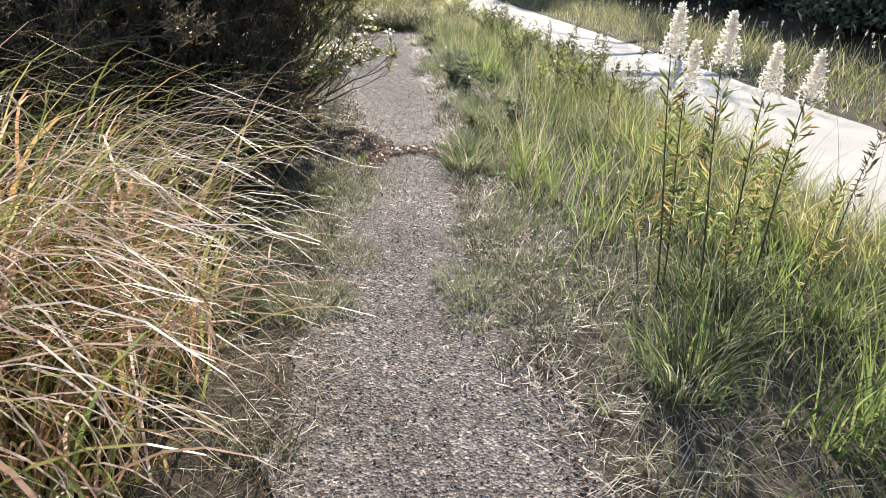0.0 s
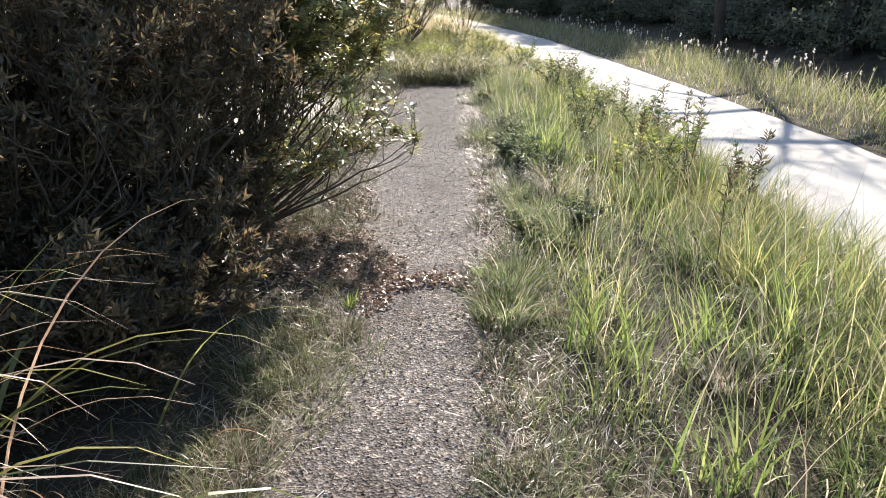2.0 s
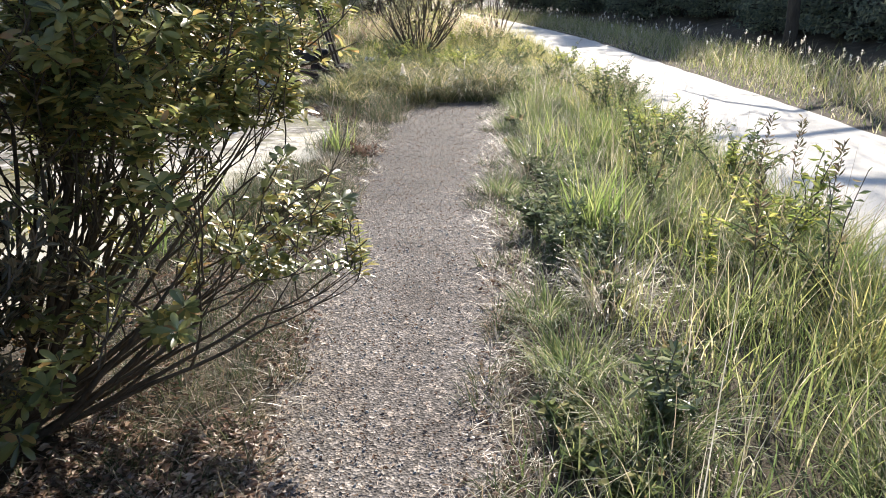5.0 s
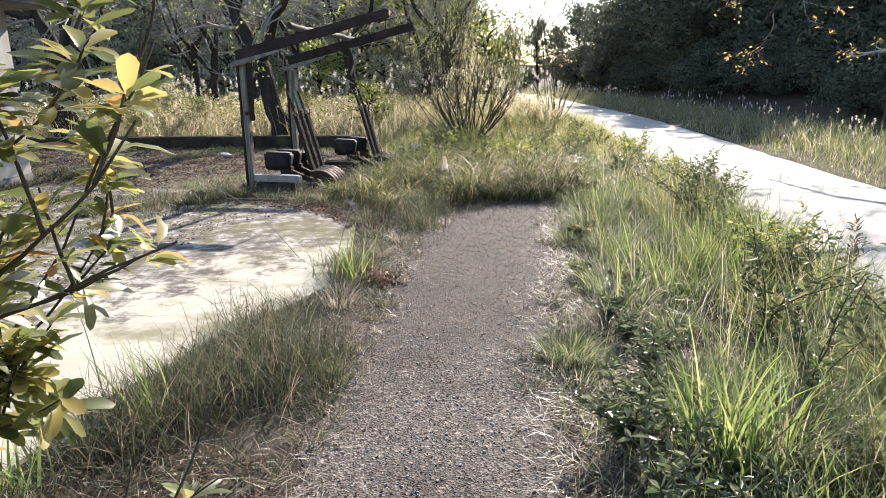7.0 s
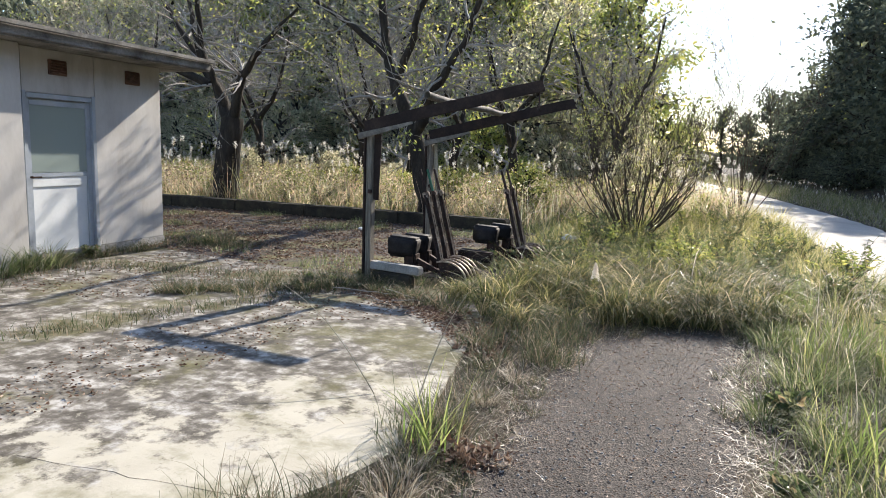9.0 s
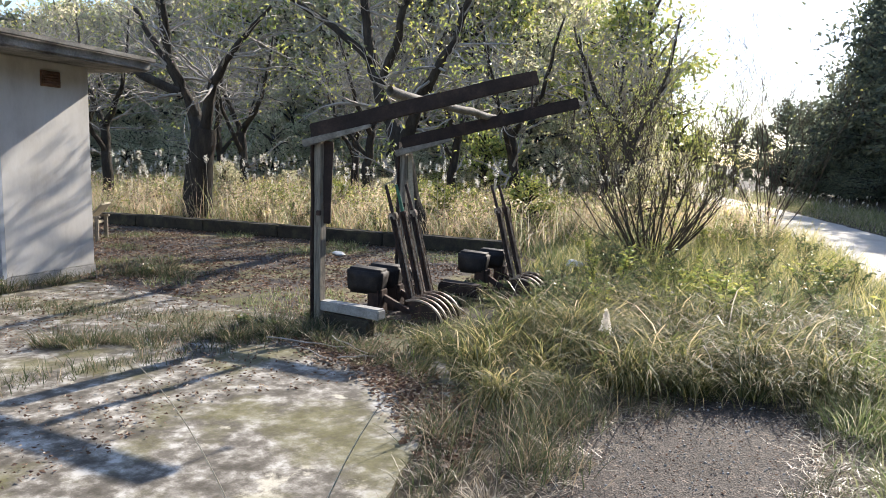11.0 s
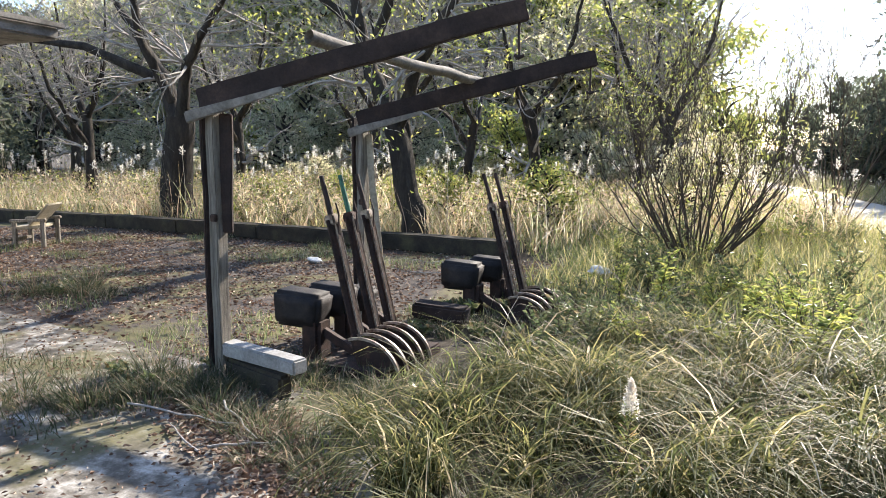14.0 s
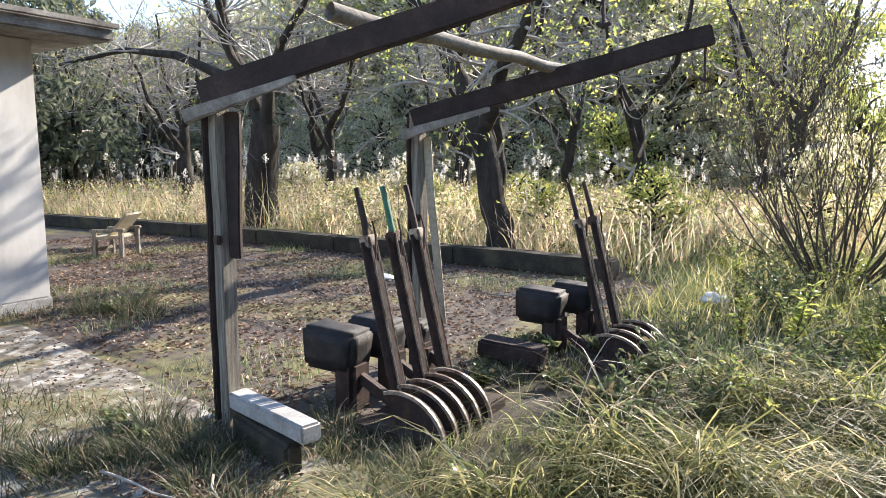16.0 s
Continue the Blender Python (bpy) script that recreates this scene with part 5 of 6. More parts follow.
def reeds():
    p = scatter(24000, -24, -1.0, 18.2, 29, lambda x, y: (y > np.interp(x, [-24, -18.3, -13.5, -9.9, -5.4, -5.0, -1], [16.6, 18.1, 19.0, 19.4, 19.9, 20.8, 23.5])) & (x < near_edge(y) - 1.0))
    r = on_ground(p)
    h = 0.95 + 0.35 * patchy(p[:, 0], p[:, 1], 0.35, 3)
    stuff("reed_field", grass(r, h, 0.015, (0.0, 0.5), (0.2, 2.0), 5), G_REED, "tall tan and rust-coloured dry reeds behind the kerb", "reeds")
    p = scatter(7000, -24, -1.0, 18.2, 27, lambda x, y: (y > np.interp(x, [-24, -18.3, -13.5, -9.9, -5.4, -5.0, -1], [16.6, 18.1, 19.0, 19.4, 19.9, 20.8, 23.5])) & (x < near_edge(y) - 1.0) & (patchy(x, y, 0.8, 13.0) > -0.05))
    stuff("reed_field_green", grass(on_ground(p), 0.65 + 0 * p[:, 0], 0.016, (0.0, 0.6), (0.3, 1.8), 4), G_TALL, "green weeds and blades mixed into the dry reeds", "reeds")
    p = scatter(3500, -24, -3.0, 18.6, 27, lambda x, y: (y > np.interp(x, [-24, -18.3, -13.5, -9.9, -5.4, -5.0, -1], [17.0, 18.5, 19.4, 19.8, 20.3, 21.2, 23.9])) & (x < near_edge(y) - 1.0) & (patchy(x, y, 0.7, 17.0) > 0.05))
    stuff("reed_field_rust", grass(on_ground(p), 0.85 + 0 * p[:, 0], 0.016, (0.0, 0.6), (0.4, 2.0), 5), G_ARCH, "rust-coloured blades mixed into the dry reeds", "reeds")
    field = lambda x, y: (y > np.interp(x, [-24, -18.3, -13.5, -9.9, -5.4, -5.0, -1], [16.7, 18.2, 19.1, 19.5, 20.0, 20.9, 23.6])) & (x < near_edge(y) - 1.0)
    for n, mat, label in ((9000, L_LIGHT, "small yellow-green leaves of herbs among the reeds"), (11000, G_REED, "tan withered leaves of herbs among the reeds"), (4000, L_RUST, "brown withered leaves among the reeds")):
        c = on_ground(scatter(n, -22, -1.0, 18.2, 25, lambda x, y: field(x, y) & (patchy(x, y, 1.1, 21.0 + n) > -0.15)))
        c[:, 2] += 0.95 * rng.random(n) ** 0.8
        stuff("field_herbs", leaves(c, rng.normal(0, 1, (n, 3)), rng.uniform(0.04, 0.10, n), rng.uniform(0.018, 0.045, n)), mat, label, "herbs")
    q = r[rng.random(len(r)) < 0.02]
    tops = q + np.stack([rng.normal(0, 0.1, len(q)), rng.normal(0, 0.1, len(q)), rng.uniform(0.95, 1.6, len(q))], 1)
    stuff("reed_plumes", plume_quads(tops, rng.uniform(0.07, 0.15, len(q))), G_PLUME, "fluffy white reed plumes above the dry field", "plumes")
    st = tubes([([a, (a + b) / 2, b], [0.005, 0.004, 0.003]) for a, b in zip(q, tops)], 3)
    stuff("reed_stalks", st, G_DRY, "thin straw stalks under the plumes", "stalks")
    # far verge of the road
    p = scatter(24000, -8, 10, 2, 60, lambda x, y: (x > road_far(y) + 0.05) & (x < road_far(y) + 2.6))
    r = on_ground(p)
    e = np.clip((p[:, 0] - road_far(p[:, 1])) / 1.2, 0.25, 1)
    low = rng.random(len(r)) < 0.62
    stuff("far_verge", grass(r[low], 0.62 * e[low], 0.012, (0, 0.6), (0.3, 1.5)), G_TALL, "sunlit green verge beyond the road", "verge grass")
    stuff("far_verge_straw", grass(r[~low], 0.6 * e[~low], 0.010, (0, 0.7), (0.5, 1.9)), G_DRY, "dry tan grass beyond the road", "verge grass")
    q = r[(rng.random(len(r)) < 0.016) & (e > 0.6)]
    tops = q + np.stack([rng.normal(0, 0.1, len(q)), rng.normal(0, 0.1, len(q)), rng.uniform(0.45, 0.8, len(q))], 1)
    stuff("verge_plumes", plume_quads(tops, rng.uniform(0.04, 0.085, len(q))), G_PLUME, "white plumes dotted along the far verge", "plumes")
    stuff("verge_stalks", tubes([([a, (a + b) / 2, b], [0.004, 0.003, 0.003]) for a, b in zip(q, tops)], 3), G_DRY, "thin stalks under the verge plumes", "stalks")


def goldenrod(x, y, h, lean, head=True, leafmat=None):
    """A tall weed: stem, narrow leaves, fluffy seed head of drooping sprays."""
    z = float(ground_z(x, y))
    t = thing("goldenrod", pose(x, y, z), "tall goldenrod gone to %s" % ("fluffy white seed" if head else "yellow leaf" if leafmat is L_GOLD else "dry brown leaf"), "weed", "goldenrods by the path")
    r = random.Random(int(x * 1000) + int(y * 77))
    top = Vector((lean[0], lean[1], h))
    pts = [Vector((0, 0, 0)).lerp(top, k / 8) + Vector((math.sin(k * 0.5 + x), math.cos(k * 0.4 + y), 0)) * 0.012 for k in range(9)]
    quads("stem", *tubes([(pts, [(0.0052 if head else 0.0040) - 0.0004 * k for k in range(9)])], 6), M_STEM, t)
    C, D = [], []
    for k in range(76 if head else 60):
        s = r.uniform(0.30, 0.90) if head else r.uniform(0.35, 1.0) ** 0.7
        C.append(Vector((0, 0, 0)).lerp(top, s))
        a = r.uniform(0, 6.28)
        D.append(Vector((math.cos(a), math.sin(a), r.uniform(0.2, 1.3) if s > 0.5 else r.uniform(-1.2, 0.4))))
    C, D = np.array(C), np.array(D)
    quads("leaves", *leaves(C, D, rng.uniform(0.06, 0.11, len(C)) * (1 if head else 0.62), rng.uniform(0.008, 0.014, len(C))), leafmat or L_GOLD, t)
    if head:
        C, D = [], []
        for b in range(44):
            s = b / 43
            o = top + Vector((0, 0, -0.05 + 0.19 * s))
            a = 2.4 * b + r.uniform(-0.4, 0.4)
            reach = 0.056 * (1 - s) ** 0.8 + 0.008
            for k in range(18):
                u = k / 17
                C.append(o + Vector((math.cos(a) * reach * u, math.sin(a) * reach * u, 0.04 * u - 0.085 * u * u)) + Vector((r.gauss(0, 0.005), r.gauss(0, 0.005), r.gauss(0, 0.005))))
                D.append(Vector((r.gauss(0, 1), r.gauss(0, 1), r.uniform(-0.2, 1.2))))
        quads("seed_head", *leaves(np.array(C), np.array(D), rng.uniform(0.012, 0.022, len(C)), rng.uniform(0.006, 0.011, len(C))), G_PLUME, t, "fluffy white seed head")
    return t


def pruned(paths, tips, radius):
    """Cuts whole boughs that reach past the radius, with all that grows on them."""
    key = lambda p: (round(p.x, 5), round(p.y, 5), round(p.z, 5))
    kept, on = [], set()
    for pts, rad in paths:
        rooted = math.hypot(pts[0].x, pts[0].y) < 0.1 and pts[0].z == 0
        if (rooted or key(pts[0]) in on) and math.hypot(pts[-1].x, pts[-1].y) < radius:
            kept.append((pts, rad))
            on.update(key(p) for p in pts)
    return kept, [tp for tp in tips if key(tp[0]) in on]


def shrub(name, base, stems, label, leafmat, seed, leaf=(0.05, 0.085), per_tip=7, reach=1.0, height=2.0, depth=3, ways=None, wild=0.35, dense=1.0, rise=1.0, shrink=0.66, radius=9.0, thick=0.022, up=0.1):
    t = thing(name, pose(*base), label, "shrub")
    r = random.Random(seed)
    paths, tips = [], []
    for k in range(stems):
        a = 6.283 * k / stems + r.uniform(-0.3, 0.3)
        out = r.uniform(0.25, 1.0) * reach
        way = Vector((math.cos(a) * out, math.sin(a) * out, rise * r.uniform(0.5, 1.1))) if ways is None else Vector(ways[k % len(ways)]) + Vector((r.gauss(0, 0.15), r.gauss(0, 0.15), r.gauss(0, 0.1)))
        grow((math.cos(a) * 0.08, math.sin(a) * 0.08, 0), way, height * 0.42 * r.uniform(0.8, 1.15), thick, depth, paths, tips, wild, up, (2, 4), shrink, r)
    paths, tips = pruned(paths, tips, radius + 0.06)
    quads("woody_frame", *tubes(paths, 5), M_STEM, t, "", True)
    sel = [tp for tp in tips if tp[0].z > 0.05]
    if dense < 1:
        sel = [tp for tp in sel if r.random() < dense]
    C = np.repeat(np.array([p for p, d in sel]), per_tip, 0)
    D = np.repeat(np.array([d for p, d in sel]), per_tip, 0) * 0.7 + rng.normal(0, 0.55, (len(sel) * per_tip, 3))
    quads("foliage", *leaves(C + rng.normal(0, 0.012, C.shape), D, rng.uniform(*leaf, len(C)), rng.uniform(leaf[0] * 0.28, leaf[1] * 0.33, len(C))), leafmat, t)
    return t


def whorled_shrub(base, ways, label, seed, reach, thin):
    """An open evergreen: slender arching branches, leaves in rosettes at their ends, few leaves at mid height."""
    t = thing("evergreen_shrub", pose(*base), label, "shrub")
    r = random.Random(seed)
    paths, tips = [], []
    for k, w in enumerate(ways):
        a = 6.283 * k / len(ways)
        way = Vector(w) + Vector((r.gauss(0, 0.1), r.gauss(0, 0.1), r.gauss(0, 0.07)))
        tall = 1.4 if w[2] > 0.95 else 1.0
        grow((math.cos(a) * 0.07, math.sin(a) * 0.07, 0), way, reach * tall * r.uniform(0.85, 1.15), 0.013, 3, paths, tips, 0.32, 0.16, (3, 4) if w[2] > 0.95 else (2, 3), 0.52, r)
    ends = [tp for k, tp in enumerate(tips) if k % 5 != 1]
    paths, ends = pruned(paths, ends, 1.33)
    ends = [(p, d) for p, d in ends if 0.16 < p.z and math.hypot(p.x, p.y) < 1.3 and r.random() < (thin if 0.66 < p.z < 1.04 else 0.85)]
    quads("woody_frame", *tubes(paths, 5), M_STEM, t, "", True)
    C, D, U = [], [], []
    for p, d in ends:
        axis = (d * 0.6 + Vector((r.gauss(0, 0.25), r.gauss(0, 0.25), 0.9))).normalized()
        e1 = axis.orthogonal().normalized()
        e2 = axis.cross(e1)
        n = r.randint(7, 11)
        turn = r.uniform(0, 6.28)
        for k in range(n):
            a = turn + 6.283 * k / n + r.gauss(0, 0.2)
            C.append(p + axis * r.uniform(-0.02, 0.008))
            D.append(e1 * math.cos(a) + e2 * math.sin(a) + axis * r.uniform(-0.15, 0.75))
            U.append(axis + Vector((r.gauss(0, 0.15), r.gauss(0, 0.15), 0)))
    n = len(C)
    quads("foliage", *oval_leaves(np.array(C), np.array(D), np.array(U), rng.uniform(0.04, 0.072, n), rng.uniform(0.015, 0.024, n)), L_WHORL, t, "", True)
    return t


def yard_tree(name, base, limbs, label, seed, leaf_n, leafmat, depth=4):
    """limbs: trunk and main limbs as (points, r0, r1); twigs grow from their upper parts."""
    t = thing(name, pose(*base), label, "tree", "trees behind the yard")
    r = random.Random(seed)
    main, fine, tips = [], [], []
    for pts, r0, r1, twigs in limbs:
        P = [Vector(p) for p in pts]
        dense = []
        for a, b in zip(P, P[1:]):
            for k in range(5):
                dense.append(a.lerp(b, k / 5) + Vector((r.gauss(0, 0.018), r.gauss(0, 0.018), 0)))
        dense.append(P[-1])
        rad = [r0 + (r1 - r0) * k / (len(dense) - 1) for k in range(len(dense))]
        main.append((dense, rad))
        for k in range(twigs):
            i = r.randint(len(dense) // 3, len(dense) - 1)
            way = Vector((r.uniform(-1, 1), r.uniform(-1, 1), r.uniform(-0.35, 0.9)))
            grow(dense[i], way, r.uniform(0.6, 1.3), max(0.012, rad[i] * 0.35), depth - 2, fine, tips, 0.5, 0.02, (2, 4), 0.66, r)
    quads("trunk", *tubes(main, 10), M_BARK, t, "", True)
    tagged(quads("twigwork", *tubes(fine, 4), M_TWIG, t), kind="stuff")
    idx = [r.randrange(len(tips)) for _ in range(leaf_n)]
    C = np.array([tips[i][0] for i in idx]) + rng.normal(0, 0.04, (leaf_n, 3))
    D = np.array([tips[i][1] for i in idx]) + rng.normal(0, 0.8, (leaf_n, 3)) + np.array([0, 0, -0.4])
    quads("crown", *leaves(C, D, rng.uniform(0.06, 0.11, leaf_n), rng.uniform(0.03, 0.055, leaf_n)), leafmat, t, "sparse yellow-green leaves")
    return t


def wood_tree(name, seed, height, spread, leafmat, label, n_leaf, leaf, cone=False):
    """A background tree: trunk, limbs, crown of many leaf sprays in uneven clumps."""
    t = thing(name, pose(0, 0, 0), label, "tree", "trees of the far wood")
    r = random.Random(seed)
    limbs = [([Vector((0.12 * math.sin(k + seed), 0.12 * math.cos(k * 1.3), height * k / 8)) for k in range(9)], [0.16 * height / 7 * (1 - 0.11 * k) for k in range(9)])]
    clumps_at = []
    for k in range(46):
        s = r.uniform(0.12, 1.0)
        a = r.uniform(0, 6.283)
        rr = spread * ((1.08 - s) if cone else math.sin(min(1, s * 0.9 + 0.18) * 2.9) ** 0.7) * r.uniform(0.45, 1.1)
        p0 = Vector((0, 0, height * s * 0.85))
        p1 = Vector((math.cos(a) * rr, math.sin(a) * rr, height * s + (-0.12 if cone else 0.1) * rr))
        limbs.append(([p0, p0.lerp(p1, 0.5) + Vector((0, 0, 0.1)), p1], [0.05, 0.03, 0.012]))
        clumps_at.append((p1, r.uniform(0.35, 0.8) * spread * 0.42))
        clumps_at.append((p0.lerp(p1, 0.6), r.uniform(0.3, 0.6) * spread * 0.36))
    quads("trunk", *tubes(limbs, 6), M_BARK, t)
    k = n_leaf // len(clumps_at)
    C = np.concatenate([np.array(p)[None] + rng.normal(0, 0.55, (k, 3)) * np.array([s, s, s * 0.6]) for p, s in clumps_at])
    D = rng.normal(0, 1, C.shape) + np.array([0, 0, -0.3])
    quads("crown", *leaves(C, D, rng.uniform(*leaf, len(C)), rng.uniform(leaf[0] * 0.45, leaf[1] * 0.5, len(C))), leafmat, t)
    return t


def litter():
    def flat_leaves(p, z, size, mat, name, label):
        n = len(p)
        C = np.stack([p[:, 0], p[:, 1], np.full(n, z) + rng.uniform(0.003, 0.02, n)], 1)
        a = rng.uniform(0, 6.28, n)
        D = np.stack([np.cos(a), np.sin(a), rng.normal(0, 0.15, n)], 1)
        stuff(name, leaves(C, D, rng.uniform(0.5, 1.2, n) * size, rng.uniform(0.3, 0.6, n) * size), mat, label, "fallen leaves")
    flat_leaves(scatter(21000, -15, -4.2, 14.05, 19.3, lambda x, y: patchy(x, y, 0.9, 5) > -0.6 + 0.5 * rng.random(len(x))), 0.008, 0.05, L_DEAD, "fallen_leaves", "brown leaves scattered over the yard")
    flat_leaves(scatter(3400, -8, -3.2, 8.5, 14, lambda x, y: patchy(x, y, 0.8, 6) + (y - 12) * 0.15 > 0.0), 0.016, 0.032, L_DEAD, "fallen_leaves", "brown leaf bits on the slab")
    flat_leaves(scatter(11000, -2.2, 0.8, 0, 14, lambda x, y: (x > pl(y) - 0.1) & (x < pr(y) + 0.15)), 0.0, 0.018, L_DEAD, "leaf_bits", "tiny leaf bits littering the gravel path")
    flat_leaves(scatter(4200, -1.5, 0.5, 4.2, 6.3, lambda x, y: np.abs(y - 5.2 + 0.4 * x + 0.12 * np.sin(x * 9)) < 0.10 + 0.38 * (x < -0.45) * rng.random(len(x))), 0.006, 0.034, L_RUST, "leaf_bank", "low bank of brown leaves across the path")
    flat_leaves(scatter(900, -0.2, 0.5, 1, 14, lambda x, y: np.abs(x - pr(y)) < 0.12), 0.002, 0.032, L_DEAD, "leaf_bank", "brown leaves gathered on the path edge")
    flat_leaves(scatter(5200, -5.0, -2.3, 11.9, 13.9, lambda x, y: np.abs(y - np.interp(x, [-5.0, -4.4, -3.4, -2.8, -2.3], [13.7, 13.5, 13.1, 12.6, 12.1])) < 0.10 + 0.32 * rng.random(len(x)) ** 2), 0.014, 0.045, L_DEAD, "leaf_bank", "dark brown leaf litter before the grass mounds")
    flat_leaves(scatter(2600, -2.1, -0.75, 5.4, 8.0, lambda x, y: (x < pl(y) + 0.08 - 0.1 * rng.random(len(x))) & (patchy(x, y, 2.0, 31.0) > -0.25)), 0.006, 0.035, L_DEAD, "fallen_leaves", "brown leaves under the evergreen shrub")
    # loose stones on the gravel
    p = scatter(1800, -2, 0.7, 0.8, 14, lambda x, y: (x > pl(y)) & (x < pr(y)))
    n = len(p)
    s = rng.uniform(0.003, 0.008, n)[:, None, None]
    cube = np.array([[-1, -1, -.6], [1, -.8, -.6], [.9, 1, -.6], [-.8, .9, -.6], [-.6, -.6, .6], [.7, -.5, .5], [.5, .6, .6], [-.5, .5, .5]])
    V = (cube[None] + rng.normal(0, 0.15, (n, 8, 3))) * s + np.stack([p[:, 0], p[:, 1], np.full(n, 0.002)], 1)[:, None]
    F = np.array([[0, 3, 2, 1], [4, 5, 6, 7], [0, 1, 5, 4], [1, 2, 6, 5], [2, 3, 7, 6], [3, 0, 4, 7]])
    Q = (np.arange(n)[:, None, None] * 8 + F[None]).reshape(-1, 4)
    stuff("loose_stones", (V.reshape(-1, 3), Q), M_BLOCK, "small loose stones on the path", "stones")


verge()
weeds()
clumps()
meadow()
reeds()
for x, y, h, lean in ((1.02, 2.95, 1.20, (-0.13, -0.1)), (1.06, 3.0, 1.06, (-0.07, -0.1)), (1.22, 2.95, 1.18, (-0.12, -0.1)), (1.36, 3.05, 1.06, (-0.02, -0.12)), (1.5, 3.05, 1.04, (0.02, -0.12))):
    goldenrod(x, y, h, lean)
for x, y, h, lean in ((1.35, 3.6, 0.8, (0.05, 0)), (2.1, 3.5, 0.85, (0.15, 0)), (1.3, 5.6, 0.75, (0, 0)), (1.6, 6.3, 0.8, (0.1, 0)), (1.1, 7.2, 0.7, (0, 0.1)), (1.75, 8.2, 0.8, (0, 0)), (1.5, 8.9, 0.8, (0.05, 0)), (1.9, 9.4, 0.75, (0, 0)), (1.4, 10.4, 0.7, (0, 0))):
    goldenrod(x, y, h, lean, False, L_STALK)
for x, y, h, lean in ((1.15, 3.1, 0.62, (0.05, 0)), (1.45, 3.15, 0.7, (0.08, 0)), (1.62, 3.3, 0.62, (0.1, 0)), (1.3, 2.8, 0.5, (-0.06, 0)), (1.75, 3.1, 0.6, (0.05, -0.1)), (0.98, 3.15, 0.5, (-0.08, 0)), (1.55, 2.75, 0.45, (0.1, -0.05))):
    goldenrod(x, y, h, lean, False, L_GOLD)
goldenrod(-2.08, 13.75, 0.62, (0.02, 0)).scale = (0.7, 0.7, 0.7)

whorled_shrub((-1.69, 5.84, 0), [(1.0, 0.45, 0.35), (0.8, 0.7, 0.4), (1.0, 0.1, 0.3), (0.95, 0.55, 0.22), (0.7, 0.9, 0.3), (1.0, 0.3, 0.5), (0.75, 0.5, 1.6), (0.6, 0.9, 1.5), (1.0, 0.7, 1.4), (0.4, 0.3, 1.8), (0.9, 0.2, 1.5), (0.2, 0.9, 1.6), (0.7, 0.8, 1.3), (1.0, 0.4, 1.2), (0.5, 0.6, 1.7), (1, 0.2, 0.45), (0.9, 0.6, 0.5), (1, -0.3, 0.5), (0.7, 0.8, 0.7), (0.9, 0.3, 0.15), (0.5, 0.9, 0.35), (0.6, 0.2, 1.0), (0.35, 0.6, 1.15), (-0.4, 0.4, 1.0), (0.1, -0.5, 1.0), (-0.8, 0, 0.8), (-0.5, -0.7, 0.7), (0.9, 0.1, 0.9), (0.5, 0.5, 1.0), (0.8, 0.5, 0.25), (0.3, 0.9, 0.9), (0.7, -0.3, 1.1), (0.55, 0.35, 1.3), (0.35, 0.75, 1.35), (0.75, 0.55, 1.25), (0.2, 0.4, 1.5), (0.6, 0.8, 1.2), (0.9, 0.3, 1.2)],
              "evergreen shrub with leathery whorled leaves overhanging the path", 3, 0.84, 0.14)
shrub("evergreen_shrub", (-2.2, 4.5, 0), 20, "dark dense evergreen shrub shading the path", L_SHADE, 5, (0.028, 0.052), reach=1.1, height=2.2, per_tip=9, depth=4, rise=0.8, dense=0.6, radius=1.15)
shrub("evergreen_shrub", (-2.85, 3.5, 0), 16, "dark dense evergreen shrub behind the tall grass", L_SHADE, 8, (0.028, 0.052), reach=1.0, height=2.3, per_tip=9, depth=4, rise=0.8, dense=0.6)
shrub("evergreen_shrub", (-3.0, 5.2, 0), 14, "dark evergreen shrub at the slab's edge", L_SHRUB, 9, reach=0.9, height=2.3, per_tip=5, depth=4, dense=0.5, radius=1.2)
shrub("evergreen_shrub", (-1.9, 4.9, 0), 20, "dense dark evergreen shrub spreading beside the path", L_SHADE, 14, (0.028, 0.052), reach=1.2, height=2.3, per_tip=9, depth=4, rise=0.95, dense=0.62, radius=1.05)
shrub("evergreen_shrub", (-1.62, 4.25, 0), 18, "low dark undergrowth shrub beside the path", L_SHADE, 24, (0.028, 0.052), reach=1.2, height=1.0, per_tip=9, depth=4, rise=0.45, dense=0.7, radius=0.75)
shrub("evergreen_shrub", (-2.1, 5.2, 0), 18, "low dense evergreen shrub filling the foot of taller ones", L_SHADE, 25, (0.028, 0.052), reach=1.3, height=1.35, per_tip=9, depth=4, rise=0.45, dense=0.65, radius=0.95)
shrub("evergreen_shrub", (-2.45, 3.1, 0), 14, "low dark evergreen shrub behind the tall grass", L_SHADE, 15, (0.028, 0.052), reach=1.2, height=1.2, per_tip=9, depth=4, rise=0.5, dense=0.6, radius=0.85)
shrub("evergreen_shrub", (-3.3, 4.3, 0), 14, "low dark evergreen shrub among taller shrubs", L_SHADE, 16, (0.028, 0.052), reach=1.2, height=1.5, per_tip=9, depth=4, rise=0.5, dense=0.6, radius=1.0)
shrub("bare_shrub", (-1.9, 25.5, 0), 16, "tall nearly bare shrub of thin twigs near the road", L_LIGHT, 17, (0.05, 0.08), 1, 0.7, 6.0, 4, rise=1.5, wild=0.34, dense=0.05, shrink=0.58, thick=0.014)
